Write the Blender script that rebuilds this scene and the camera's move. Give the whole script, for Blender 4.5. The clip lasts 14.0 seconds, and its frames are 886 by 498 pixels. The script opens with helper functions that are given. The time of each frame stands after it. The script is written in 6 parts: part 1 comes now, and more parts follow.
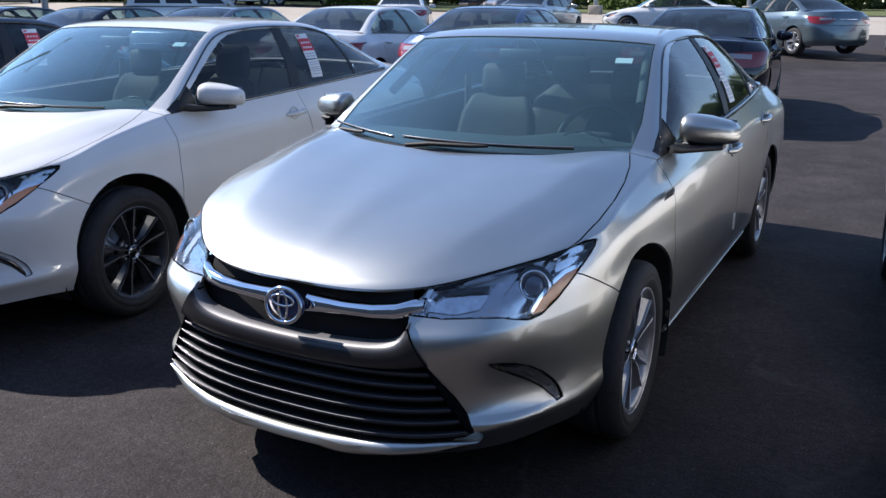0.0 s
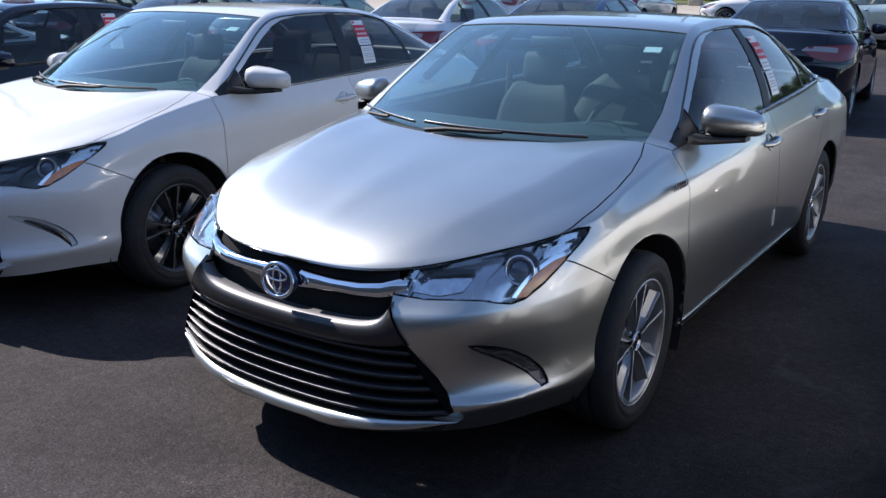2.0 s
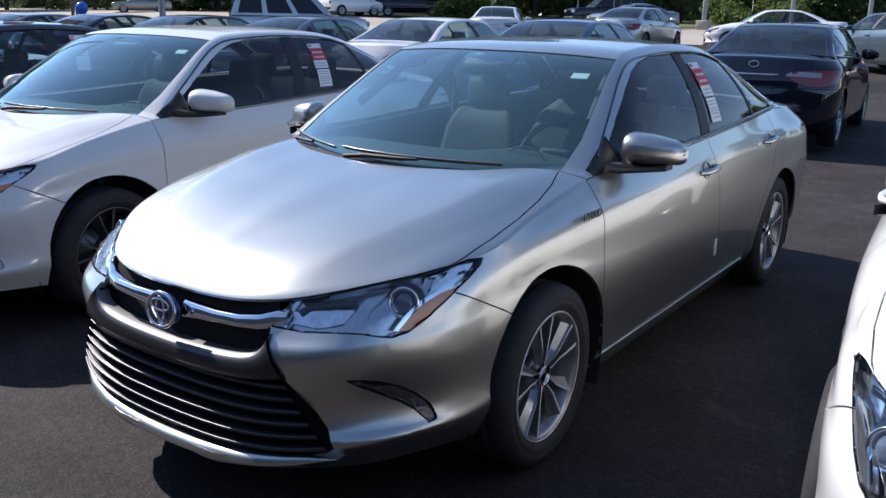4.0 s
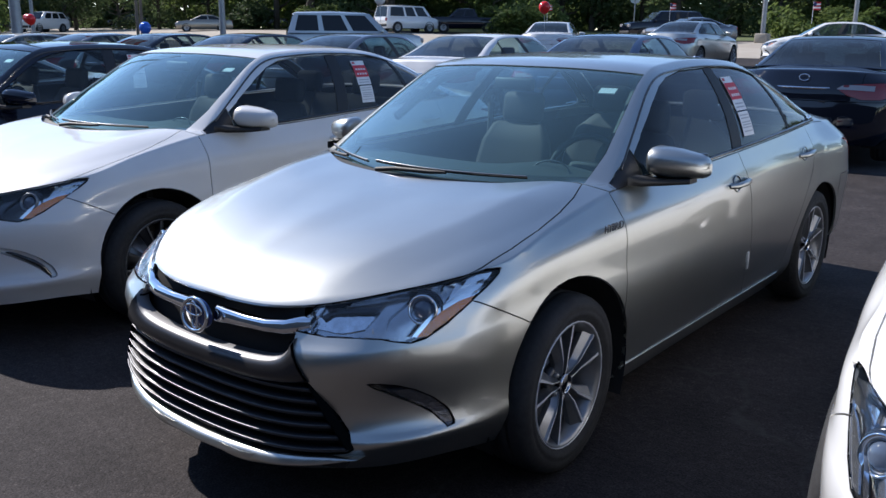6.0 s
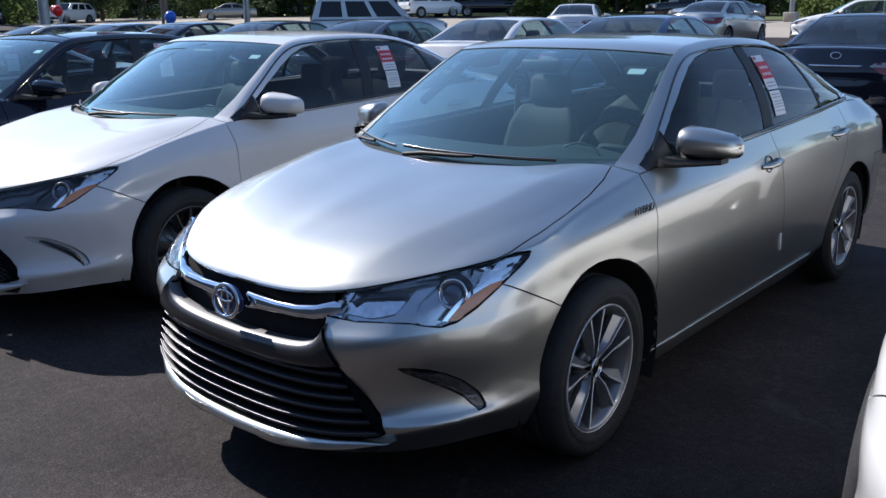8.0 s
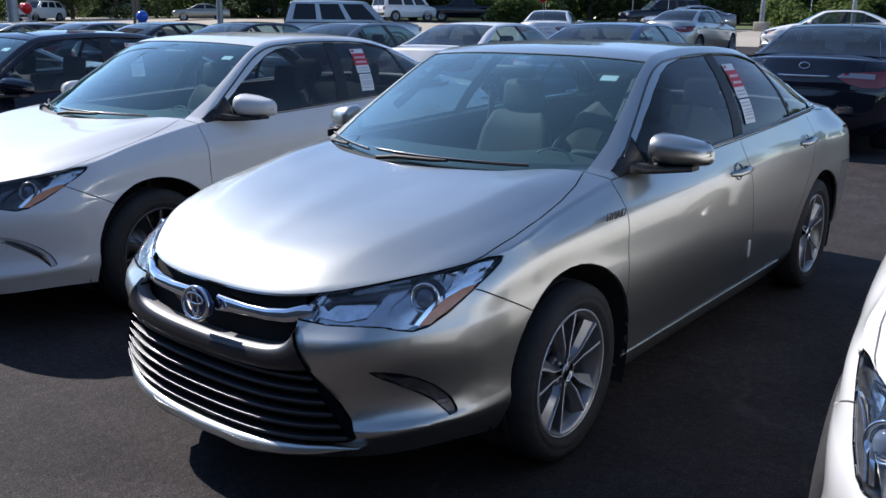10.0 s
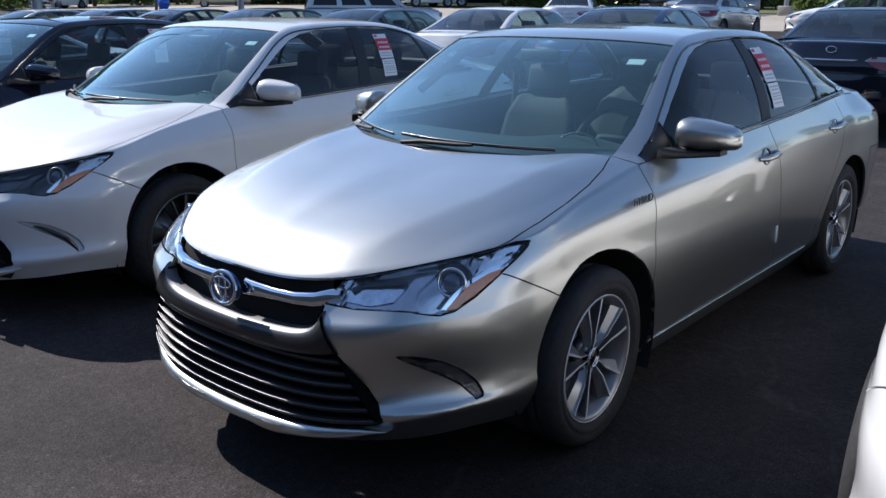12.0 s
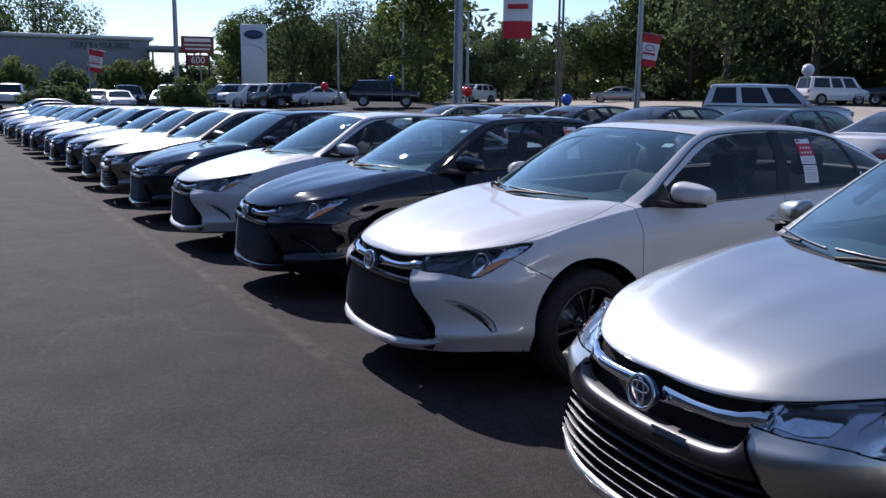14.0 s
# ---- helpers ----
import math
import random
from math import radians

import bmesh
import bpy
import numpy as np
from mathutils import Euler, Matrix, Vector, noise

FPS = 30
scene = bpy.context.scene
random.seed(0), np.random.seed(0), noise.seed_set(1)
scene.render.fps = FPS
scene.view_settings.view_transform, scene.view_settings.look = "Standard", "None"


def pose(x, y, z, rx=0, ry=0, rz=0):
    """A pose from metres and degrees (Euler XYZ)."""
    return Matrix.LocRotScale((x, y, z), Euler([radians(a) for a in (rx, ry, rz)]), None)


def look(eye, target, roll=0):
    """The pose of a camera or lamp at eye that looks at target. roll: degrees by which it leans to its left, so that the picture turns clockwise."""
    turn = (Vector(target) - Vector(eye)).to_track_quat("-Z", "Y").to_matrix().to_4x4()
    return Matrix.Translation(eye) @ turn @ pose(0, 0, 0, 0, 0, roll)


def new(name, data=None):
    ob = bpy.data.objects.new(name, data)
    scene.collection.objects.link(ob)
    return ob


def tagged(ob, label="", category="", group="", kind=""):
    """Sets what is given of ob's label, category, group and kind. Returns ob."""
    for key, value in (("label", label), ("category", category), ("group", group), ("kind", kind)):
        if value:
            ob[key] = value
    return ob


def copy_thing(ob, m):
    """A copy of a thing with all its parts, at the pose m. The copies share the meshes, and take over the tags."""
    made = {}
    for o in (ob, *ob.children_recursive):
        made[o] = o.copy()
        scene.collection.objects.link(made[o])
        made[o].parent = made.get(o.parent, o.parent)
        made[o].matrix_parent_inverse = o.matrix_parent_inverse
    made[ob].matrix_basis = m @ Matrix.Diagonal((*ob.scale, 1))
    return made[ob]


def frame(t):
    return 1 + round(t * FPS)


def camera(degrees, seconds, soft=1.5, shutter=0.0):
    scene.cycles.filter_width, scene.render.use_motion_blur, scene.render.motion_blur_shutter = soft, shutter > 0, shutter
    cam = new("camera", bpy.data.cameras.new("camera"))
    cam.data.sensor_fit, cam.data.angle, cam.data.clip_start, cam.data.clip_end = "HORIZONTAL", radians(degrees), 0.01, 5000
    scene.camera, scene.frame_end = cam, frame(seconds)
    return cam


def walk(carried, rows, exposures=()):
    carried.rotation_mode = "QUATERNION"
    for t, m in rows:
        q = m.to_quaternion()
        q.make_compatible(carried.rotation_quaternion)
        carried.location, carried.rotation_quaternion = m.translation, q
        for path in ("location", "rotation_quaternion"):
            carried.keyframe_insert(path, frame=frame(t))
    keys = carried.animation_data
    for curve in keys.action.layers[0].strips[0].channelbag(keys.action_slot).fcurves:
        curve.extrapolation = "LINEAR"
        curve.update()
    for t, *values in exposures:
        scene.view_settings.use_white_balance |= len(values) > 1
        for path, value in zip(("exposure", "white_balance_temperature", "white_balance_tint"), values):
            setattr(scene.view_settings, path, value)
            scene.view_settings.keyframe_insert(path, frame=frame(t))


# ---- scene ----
cam = camera(53.8, 14.0)
PATH = [
    (0, (1.627, -2.014, 1.563), (0.732, -0.309, 1.023), 0.4),
    (0.5, (1.617, -2.028, 1.559), (0.723, -0.329, 1.0), 0.4),
    (1, (1.682, -2.004, 1.556), (0.756, -0.322, 0.996), 0.4),
    (1.5, (1.822, -1.945, 1.565), (0.823, -0.307, 0.997), 0.7),
    (2, (1.927, -1.89, 1.553), (0.855, -0.298, 0.99), 0.8),
    (2.5, (1.974, -1.794, 1.542), (0.888, -0.206, 0.994), 0.7),
    (3, (2.03, -1.632, 1.55), (0.967, -0.027, 1.009), 1.3),
    (5.5, (2.375, -1.59, 1.577), (1.178, -0.063, 1.094), 0.6),
    (6, (2.349, -1.608, 1.577), (1.138, -0.092, 1.091), 0.5),
    (6.5, (2.349, -1.614, 1.577), (1.116, -0.118, 1.088), -0.0),
    (7, (2.352, -1.621, 1.572), (1.115, -0.134, 1.062), -0.6),
    (7.5, (2.337, -1.614, 1.568), (1.083, -0.145, 1.049), -0.9),
    (8, (2.335, -1.61, 1.57), (1.084, -0.138, 1.052), -0.5),
    (10.5, (2.332, -1.606, 1.569), (1.133, -0.088, 1.059), 0.5),
    (11, (2.324, -1.601, 1.562), (1.125, -0.091, 1.031), 0.4),
    (11.5, (2.317, -1.61, 1.557), (1.105, -0.112, 1.024), 0.2),
    (12, (2.314, -1.62, 1.562), (1.081, -0.141, 1.023), 0.2),
    (12.5, (2.315, -1.628, 1.563), (1.063, -0.163, 1.025), 0.3),
    (13, (2.308, -1.637, 1.561), (0.958, -0.254, 1.044), -0.1),
    (13.5, (2.26, -1.675, 1.578), (0.687, -0.523, 1.135), -0.7),
    (14, (2.205, -1.762, 1.61), (0.428, -0.912, 1.267), 0.7),
]
walk(cam, [(t, look(eye, target, roll)) for t, eye, target, roll in PATH],
     [(0, 0.70, 6750, 14.5), (3, 0.63, 6750, 14.5), (5.5, 0.43, 6650, 13), (12.5, 0.42, 6650, 13), (13.2, 0.58, 6650, 14.5), (13.5, 0.60, 6600, 16), (14, 0.03, 6550, 20.5)])


# ---------------------------------------------------------------- world and sun
SUN = Vector((-0.766, -0.02, 0.643)).normalized()
world = bpy.data.worlds.new("sky")
world.use_nodes = True
scene.world = world
wn = world.node_tree.nodes
sky = wn.new("ShaderNodeTexSky")
sky.sky_type = "NISHITA"
sky.sun_disc = False
sky.sun_elevation = math.asin(SUN.z)
sky.sun_rotation = math.atan2(SUN.x, SUN.y)
sky.air_density, sky.dust_density, sky.ozone_density = 0.85, 0.0, 4.0
world.node_tree.links.new(sky.outputs[0], wn["Background"].inputs[0])
wn["Background"].inputs[1].default_value = 0.15
sun_data = bpy.data.lights.new("sun", "SUN")
sun_data.energy, sun_data.angle, sun_data.color = 5.0, radians(0.53), (1.0, 0.98, 0.96)
sun = new("sun", sun_data)
sun.matrix_world = Matrix.Translation((0, 0, 30)) @ SUN.to_track_quat("Z", "Y").to_matrix().to_4x4()


# ---------------------------------------------------------------- materials
def material(name, colour, rough=0.5, metal=0.0, coat=0.0, spec=0.5, vary=0.0, scale=20.0, bump=0.0, bump_scale=200.0,
             colour2=None):
    """Principled material with noise at two scales on colour and relief."""
    m = bpy.data.materials.new(name)
    m.use_nodes = True
    n, l = m.node_tree.nodes, m.node_tree.links
    b = n["Principled BSDF"]
    b.inputs["Base Color"].default_value = (*colour, 1)
    b.inputs["Roughness"].default_value = rough
    b.inputs["Metallic"].default_value = metal
    b.inputs["Coat Weight"].default_value = coat
    b.inputs["Coat Roughness"].default_value = 0.04
    b.inputs["Specular IOR Level"].default_value = spec
    co = n.new("ShaderNodeTexCoord")
    if vary or colour2:
        a, c = n.new("ShaderNodeTexNoise"), n.new("ShaderNodeTexNoise")
        a.inputs["Scale"].default_value, c.inputs["Scale"].default_value = scale, scale * 0.13
        a.inputs["Detail"].default_value, c.inputs["Detail"].default_value = 6, 3
        for q in (a, c):
            l.new(co.outputs["Object"], q.inputs["Vector"])
        add = n.new("ShaderNodeMath")
        add.operation = "ADD"
        l.new(a.outputs["Fac"], add.inputs[0])
        l.new(c.outputs["Fac"], add.inputs[1])
        ramp = n.new("ShaderNodeMapRange")
        ramp.inputs["From Min"].default_value, ramp.inputs["From Max"].default_value = 0.7, 1.3
        l.new(add.outputs[0], ramp.inputs["Value"])
        mix = n.new("ShaderNodeMix")
        mix.data_type = "RGBA"
        one = colour if colour2 else [v * (1 - vary) for v in colour]
        two = colour2 if colour2 else [min(1, v * (1 + vary)) for v in colour]
        mix.inputs["A"].default_value, mix.inputs["B"].default_value = (*one, 1), (*two, 1)
        l.new(ramp.outputs[0], mix.inputs["Factor"])
        l.new(mix.outputs["Result"], b.inputs["Base Color"])
    if bump:
        d = n.new("ShaderNodeTexNoise")
        d.inputs["Scale"].default_value, d.inputs["Detail"].default_value = bump_scale, 4
        l.new(co.outputs["Object"], d.inputs["Vector"])
        bn = n.new("ShaderNodeBump")
        bn.inputs["Strength"].default_value, bn.inputs["Distance"].default_value = bump, 0.01
        l.new(d.outputs["Fac"], bn.inputs["Height"])
        l.new(bn.outputs[0], b.inputs["Normal"])
    return m


def paint(name, colour, metal, rough, coat_ior=1.5):
    """Car paint: flake base under a clear coat, with fine flake relief."""
    m = material(name, colour, rough, metal, 1.0, vary=0.03, scale=6.0)
    m.node_tree.nodes["Principled BSDF"].inputs["Coat IOR"].default_value = coat_ior
    if not metal and max(colour) < .05:
        m.node_tree.nodes["Principled BSDF"].inputs["Specular IOR Level"].default_value = 0.0
    n, l = m.node_tree.nodes, m.node_tree.links
    co, d, bn = n.new("ShaderNodeTexCoord"), n.new("ShaderNodeTexNoise"), n.new("ShaderNodeBump")
    d.inputs["Scale"].default_value = 1500
    l.new(co.outputs["Object"], d.inputs["Vector"])
    bn.inputs["Strength"].default_value, bn.inputs["Distance"].default_value = 0.03 if metal else 0.02, 0.001
    l.new(d.outputs["Fac"], bn.inputs["Height"])
    l.new(bn.outputs[0], n["Principled BSDF"].inputs["Normal"])
    return m


def glass(name, tint, ior=1.5, rough=0.0, film=0.0, film_colour=(0.75, 0.95, 1.0), grow=5.0, sheen=(1.0, 1.0, 1.0)):
    """A pane: tinted passage with Fresnel gloss, and a thin film of dust that also paints the veil of reflected sky."""
    m = bpy.data.materials.new(name)
    m.use_nodes = True
    n, l = m.node_tree.nodes, m.node_tree.links
    n.remove(n["Principled BSDF"])
    t, g, face, power, f, mix = (n.new("ShaderNode" + k) for k in ("BsdfTransparent", "BsdfGlossy", "LayerWeight", "Math", "MapRange", "MixShader"))
    t.inputs[0].default_value = (*tint, 1)
    g.inputs["Roughness"].default_value = rough
    g.inputs["Color"].default_value = (*sheen, 1)
    # gloss that grows towards grazing, alike from both sides of the pane
    face.inputs["Blend"].default_value = 0.5
    power.operation = "POWER"
    power.inputs[1].default_value = grow
    l.new(face.outputs["Facing"], power.inputs[0])
    l.new(power.outputs[0], f.inputs["Value"])
    f.inputs["To Min"].default_value = ((ior - 1) / (ior + 1))**2
    l.new(f.outputs[0], mix.inputs[0])
    l.new(t.outputs[0], mix.inputs[1])
    l.new(g.outputs[0], mix.inputs[2])
    last = mix.outputs[0]
    if film:
        d, both, co, tex, amount = (n.new("ShaderNode" + k) for k in ("BsdfDiffuse", "MixShader", "TexCoord", "TexNoise", "MapRange"))
        d.inputs[0].default_value = (*film_colour, 1)
        tex.inputs["Scale"].default_value, tex.inputs["Detail"].default_value = 3.0, 4
        l.new(co.outputs["Object"], tex.inputs["Vector"])
        amount.inputs["From Min"].default_value, amount.inputs["From Max"].default_value = 0.3, 0.7
        amount.inputs["To Min"].default_value, amount.inputs["To Max"].default_value = film * 0.7, film * 1.3
        l.new(tex.outputs["Fac"], amount.inputs["Value"])
        l.new(amount.outputs[0], both.inputs[0])
        l.new(last, both.inputs[1])
        l.new(d.outputs[0], both.inputs[2])
        last = both.outputs[0]
    l.new(last, n["Material Output"].inputs[0])
    return m


PAINT = paint("paint_silver", (0.515, 0.520, 0.485), 1.0, 0.36, 1.7)
PAINT_WHITE = paint("paint_white", (0.70, 0.705, 0.70), 0.0, 0.35)
PAINT_BLACK = paint("paint_black", (0.004, 0.006, 0.014), 0.0, 0.2, 1.6)
PAINT_BLUE = paint("paint_blue", (0.02, 0.05, 0.12), 0.6, 0.3)
PAINT_GREY = paint("paint_grey", (0.16, 0.17, 0.19), 0.8, 0.32)
PAINT_TEAL = paint("paint_teal", (0.105, 0.145, 0.165), 0.7, 0.32)
PAINT_BEIGE = paint("paint_beige", (0.30, 0.28, 0.24), 0.8, 0.36)
CHROME = material("chrome", (0.82, 0.84, 0.87), 0.06, 1.0)
ALLOY = material("alloy", (0.84, 0.85, 0.87), 0.28, 0.3, 0.4, vary=0.05, scale=60)
ALLOY_GREY = material("alloy_grey", (0.26, 0.265, 0.275), 0.30, 0.7, 0.3, vary=0.06, scale=60)
FOG_LENS = material("fog_lens", (0.10, 0.10, 0.11), 0.12, 0.8, 0.8, bump=0.8, bump_scale=90)
PAPER_CLEAR = material("clear_guard", (0.42, 0.44, 0.46), 0.3)
ALLOY_DARK = material("alloy_dark", (0.05, 0.052, 0.058), 0.35, 0.6, 0.4)
GUNMETAL = material("gunmetal_trim", (0.042, 0.043, 0.047), 0.46, 0.4, 0.15, vary=0.08, scale=40)
BEAM = material("satin_beam", (0.026, 0.026, 0.029), 0.36, 0.3, 0.2, vary=0.08, scale=40)
# the same beam, with its top-edge highlight put into a lighter colour
BEAM_HIGHLIGHT = material("satin_beam_highlight", (0.16, 0.16, 0.165), 0.45, 0.5, vary=0.06, scale=40)
# lighter gunmetal that paints the bright edge highlight of the grille bars
EDGE_HIGHLIGHT = material("grille_edge_highlight", (0.13, 0.13, 0.14), 0.4, 0.7)
BLACK_GLOSS = material("black_gloss", (0.008, 0.008, 0.009), 0.08, 0.0, 0.5)
BLACK = material("black_plastic", (0.014, 0.014, 0.015), 0.55, vary=0.2, scale=80, bump=0.1, bump_scale=900)
DARK = material("dark_underbody", (0.010, 0.010, 0.011), 0.8)
DARK_MATT = material("black_frit", (0.004, 0.005, 0.006), 0.9, spec=0.0)
RUBBER = material("rubber", (0.032, 0.032, 0.033), 0.72, spec=0.25, vary=0.25, scale=50, bump=0.15, bump_scale=300)
STEEL = material("brake_steel", (0.35, 0.35, 0.36), 0.35, 1.0, vary=0.1, scale=90)
# light grey upholstery, darkened so that its colour holds the cabin's shade
SEAT_SHADED = material("seat_grey_shaded", (0.045, 0.047, 0.046), 0.7, vary=0.08, scale=90, bump=0.15, bump_scale=500)
SEAT_DARK = material("seat_dark", (0.03, 0.03, 0.032), 0.75, vary=0.1, scale=90, bump=0.15, bump_scale=500)
DASH = material("dashboard_grey", (0.032, 0.036, 0.038), 0.7, vary=0.1, scale=70, bump=0.1, bump_scale=900)
# teal film colour stands in for the sky veil on the windshield
WINDSHIELD = glass("windshield_glass", (0.60, 0.82, 0.85), 1.75, film=0.026, film_colour=(0.45, 0.92, 0.97), grow=2.7, sheen=(0.90, 1.0, 0.96))
SIDEGLASS = glass("side_glass", (0.56, 0.64, 0.65), 1.5, film=0.010)
REARGLASS = glass("rear_glass", (0.13, 0.15, 0.16), 1.52, film=0.01)
LENS = glass("headlamp_lens", (0.97, 0.98, 0.98), 1.45)
REDLENS = material("red_lens", (0.25, 0.008, 0.010), 0.1, 0.0, 0.8)
CLEARLENS = material("clear_lens", (0.34, 0.33, 0.34), 0.25, 0.1, 0.8)
AMBER = material("amber_reflector", (0.72, 0.23, 0.05), 0.2, 0.0, 0.6, vary=0.2, scale=150)
BULB = material("lamp_inner_lens", (0.08, 0.10, 0.14), 0.03, 0.0, 1.0)
LOGO_BLUE = material("emblem_blue", (0.01, 0.03, 0.12), 0.12, 0.0, 0.8)
PAPER = material("paper_white", (0.80, 0.80, 0.78), 0.6, vary=0.03, scale=30)
PAPER_RED = material("paper_red", (0.62, 0.03, 0.05), 0.55, vary=0.05, scale=30)
PRINT = material("print_grey", (0.45, 0.45, 0.47), 0.6)
LAMP_GREY = material("lamp_grey", (0.48, 0.50, 0.53), 0.2, 0.9, 0.3, vary=0.15, scale=40, bump=0.06, bump_scale=22)
LAMP_CELL = material("lamp_cells", (0.68, 0.70, 0.74), 0.10, 1.0, 0.2, vary=.25, scale=40, bump=0.22, bump_scale=28)
LAMP_CHROME = material("lamp_chrome", (0.76, 0.78, 0.81), 0.14, 1.0, 0.3, vary=.10, scale=45, bump=0.10, bump_scale=30)


# ---------------------------------------------------------------- mesh tools
def finish(name, bm, mats, parent=None, smooth=True, at=None):
    me = bpy.data.meshes.new(name)
    bm.normal_update()
    kept = bm.verts.layers.float_vector.get("kept_normal")
    normals = [(tuple(v[kept]) if v[kept].length > .5 else tuple(v.normal)) for v in bm.verts] if kept else None
    bm.to_mesh(me)
    bm.free()
    for m in mats if isinstance(mats, (list, tuple)) else [mats]:
        me.materials.append(m)
    if smooth:
        me.shade_smooth()
    if normals:
        me.normals_split_custom_set_from_vertices(normals)
    ob = new(name, me)
    if at is not None:
        ob.matrix_basis = at
    if parent is not None:
        ob.parent = parent
    return ob


def part(name, bm, mats, parent, label="", smooth=True):
    ob = finish(name, bm, mats, parent, smooth)
    if label:
        ob["label"] = label
    return ob


def empty(name, m=None):
    ob = new(name)
    ob.empty_display_size = 0.2
    if m is not None:
        ob.matrix_basis = m
    return ob


def sharp(ob, degrees=35):
    """Smooth faces, but hard edges over that angle."""
    ob.data.set_sharp_from_angle(angle=radians(degrees))
    return ob


def add_box(bm, centre, size, bevel=0.0, turn=None, segments=2):
    made = bmesh.ops.create_cube(bm, size=1.0)["verts"]
    m = Matrix.LocRotScale(centre, Euler([radians(a) for a in turn]) if turn else None, size)
    bmesh.ops.transform(bm, matrix=m, verts=made)
    if bevel:
        edges = {e for v in made for e in v.link_edges}
        bmesh.ops.bevel(bm, geom=list(edges), offset=bevel, segments=segments, affect="EDGES", profile=0.5)
    return bm


def box(centre, size, bevel=0.0, turn=None, segments=2):
    return add_box(bmesh.new(), centre, size, bevel, turn, segments)


def add_grid(bm, rows, flip=False, close=False):
    """Quads over a grid of points."""
    vs = [[bm.verts.new(p) for p in r] for r in rows]
    made = []
    n = len(vs[0])
    for i in range(len(vs) - 1):
        for j in range(n if close else n - 1):
            q = (vs[i][j], vs[i + 1][j], vs[i + 1][(j + 1) % n], vs[i][(j + 1) % n])
            if len({tuple(round(c, 6) for c in v.co) for v in q}) < 3:
                continue
            made.append(bm.faces.new(q[::-1] if flip else q))
    return made


def add_lathe(bm, profile, centre, segments=48, axis="x"):
    """Turns a profile of (along, radius) round the x, y or z axis through centre."""
    rows = []
    for a, r in profile:
        ring = []
        for k in range(segments):
            w = 2 * math.pi * k / segments
            c, s = r * math.cos(w), r * math.sin(w)
            p = {"x": (a, c, s), "y": (s, a, c), "z": (c, s, a)}[axis]
            ring.append(Vector(centre) + Vector(p))
        rows.append(ring)
    return add_grid(bm, rows, close=True)


def add_tube(bm, path, radius, sides=8, cap=True, squash=1.0):
    """A round bar along a path; radius may be one number or one for each point."""
    path = [Vector(p) for p in path]
    rows = []
    up = Vector((0, 0, 1))
    for i, p in enumerate(path):
        d = (path[min(i + 1, len(path) - 1)] - path[max(i - 1, 0)]).normalized()
        side = d.cross(up)
        side = side.normalized() if side.length > 1e-4 else Vector((1, 0, 0))
        top = side.cross(d).normalized()
        r = float(radius[i] if isinstance(radius, (list, tuple)) else radius)
        rows.append([p + r * (math.cos(2 * math.pi * k / sides) * side + squash * math.sin(2 * math.pi * k / sides) * top) for k in range(sides)])
    add_grid(bm, rows, close=True)
    if cap:
        for r in (rows[0], rows[-1][::-1]):
            bm.faces.new([bm.verts.new(p) for p in r])
    return bm


def tube(path, radius, sides=8, cap=True, squash=1.0):
    return add_tube(bmesh.new(), path, radius, sides, cap, squash)


def curve_points(points, knots, wanted, mirror_start=False, mirror_end=False):
    """Smooth curve through points at the knots, read at the wanted parameters."""
    p, t = [np.array(q, float) for q in points], list(knots)
    if mirror_start:
        p.insert(0, p[1] * (-1, 1, 1)), t.insert(0, 2 * t[0] - t[1])
    if mirror_end:
        p.append(p[-2] * (-1, 1, 1)), t.append(2 * t[-1] - t[-2])
    p, t = np.array(p), np.array(t, float)
    slope = np.diff(p, axis=0) / np.diff(t)[:, None]
    tan = np.empty_like(p)
    tan[0], tan[-1] = slope[0], slope[-1]
    h = np.diff(t)[:, None]
    tan[1:-1] = (slope[:-1] * h[1:] + slope[1:] * h[:-1]) / (h[:-1] + h[1:])
    out = []
    for w in wanted:
        i = int(np.clip(np.searchsorted(t, w) - 1, 0, len(t) - 2))
        d = t[i + 1] - t[i]
        s = (w - t[i]) / d
        out.append((2 * s**3 - 3 * s**2 + 1) * p[i] + (s**3 - 2 * s**2 + s) * d * tan[i] + (3 * s**2 - 2 * s**3) * p[i + 1] + (s**3 - s**2) * d * tan[i + 1])
    return np.array(out)


def inside(poly, a, b):
    hit = False
    for (x1, y1), (x2, y2) in zip(poly, poly[1:] + poly[:1]):
        if (y1 > b) != (y2 > b) and a < (x2 - x1) * (b - y1) / (y2 - y1) + x1:
            hit = not hit
    return hit


def cut(bm, axes, line, closed, allowed):
    """Cuts the allowed faces along a line drawn in the plane of two axes."""
    i, j = axes
    k = 3 - i - j
    for (a1, b1), (a2, b2) in list(zip(line, line[1:] + line[:1])) if closed else list(zip(line, line[1:])):
        length = math.hypot(a2 - a1, b2 - b1)
        if length < 1e-5:
            continue
        lo, hi = (min(a1, a2) - 0.045, min(b1, b2) - 0.045), (max(a1, a2) + 0.045, max(b1, b2) + 0.045)
        some = []
        for f in bm.faces:
            if allowed(f):
                c = f.calc_center_median()
                if lo[0] < c[i] < hi[0] and lo[1] < c[j] < hi[1]:
                    some.append(f)
        if not some:
            continue
        geom = list({*some, *(e for f in some for e in f.edges), *(v for f in some for v in f.verts)})
        co, no = [0, 0, 0], [0, 0, 0]
        co[i], co[j], no[i], no[j] = a1, b1, (b2 - b1) / length, -(a2 - a1) / length
        bmesh.ops.bisect_plane(bm, geom=geom, plane_co=co, plane_no=no, dist=1e-5)


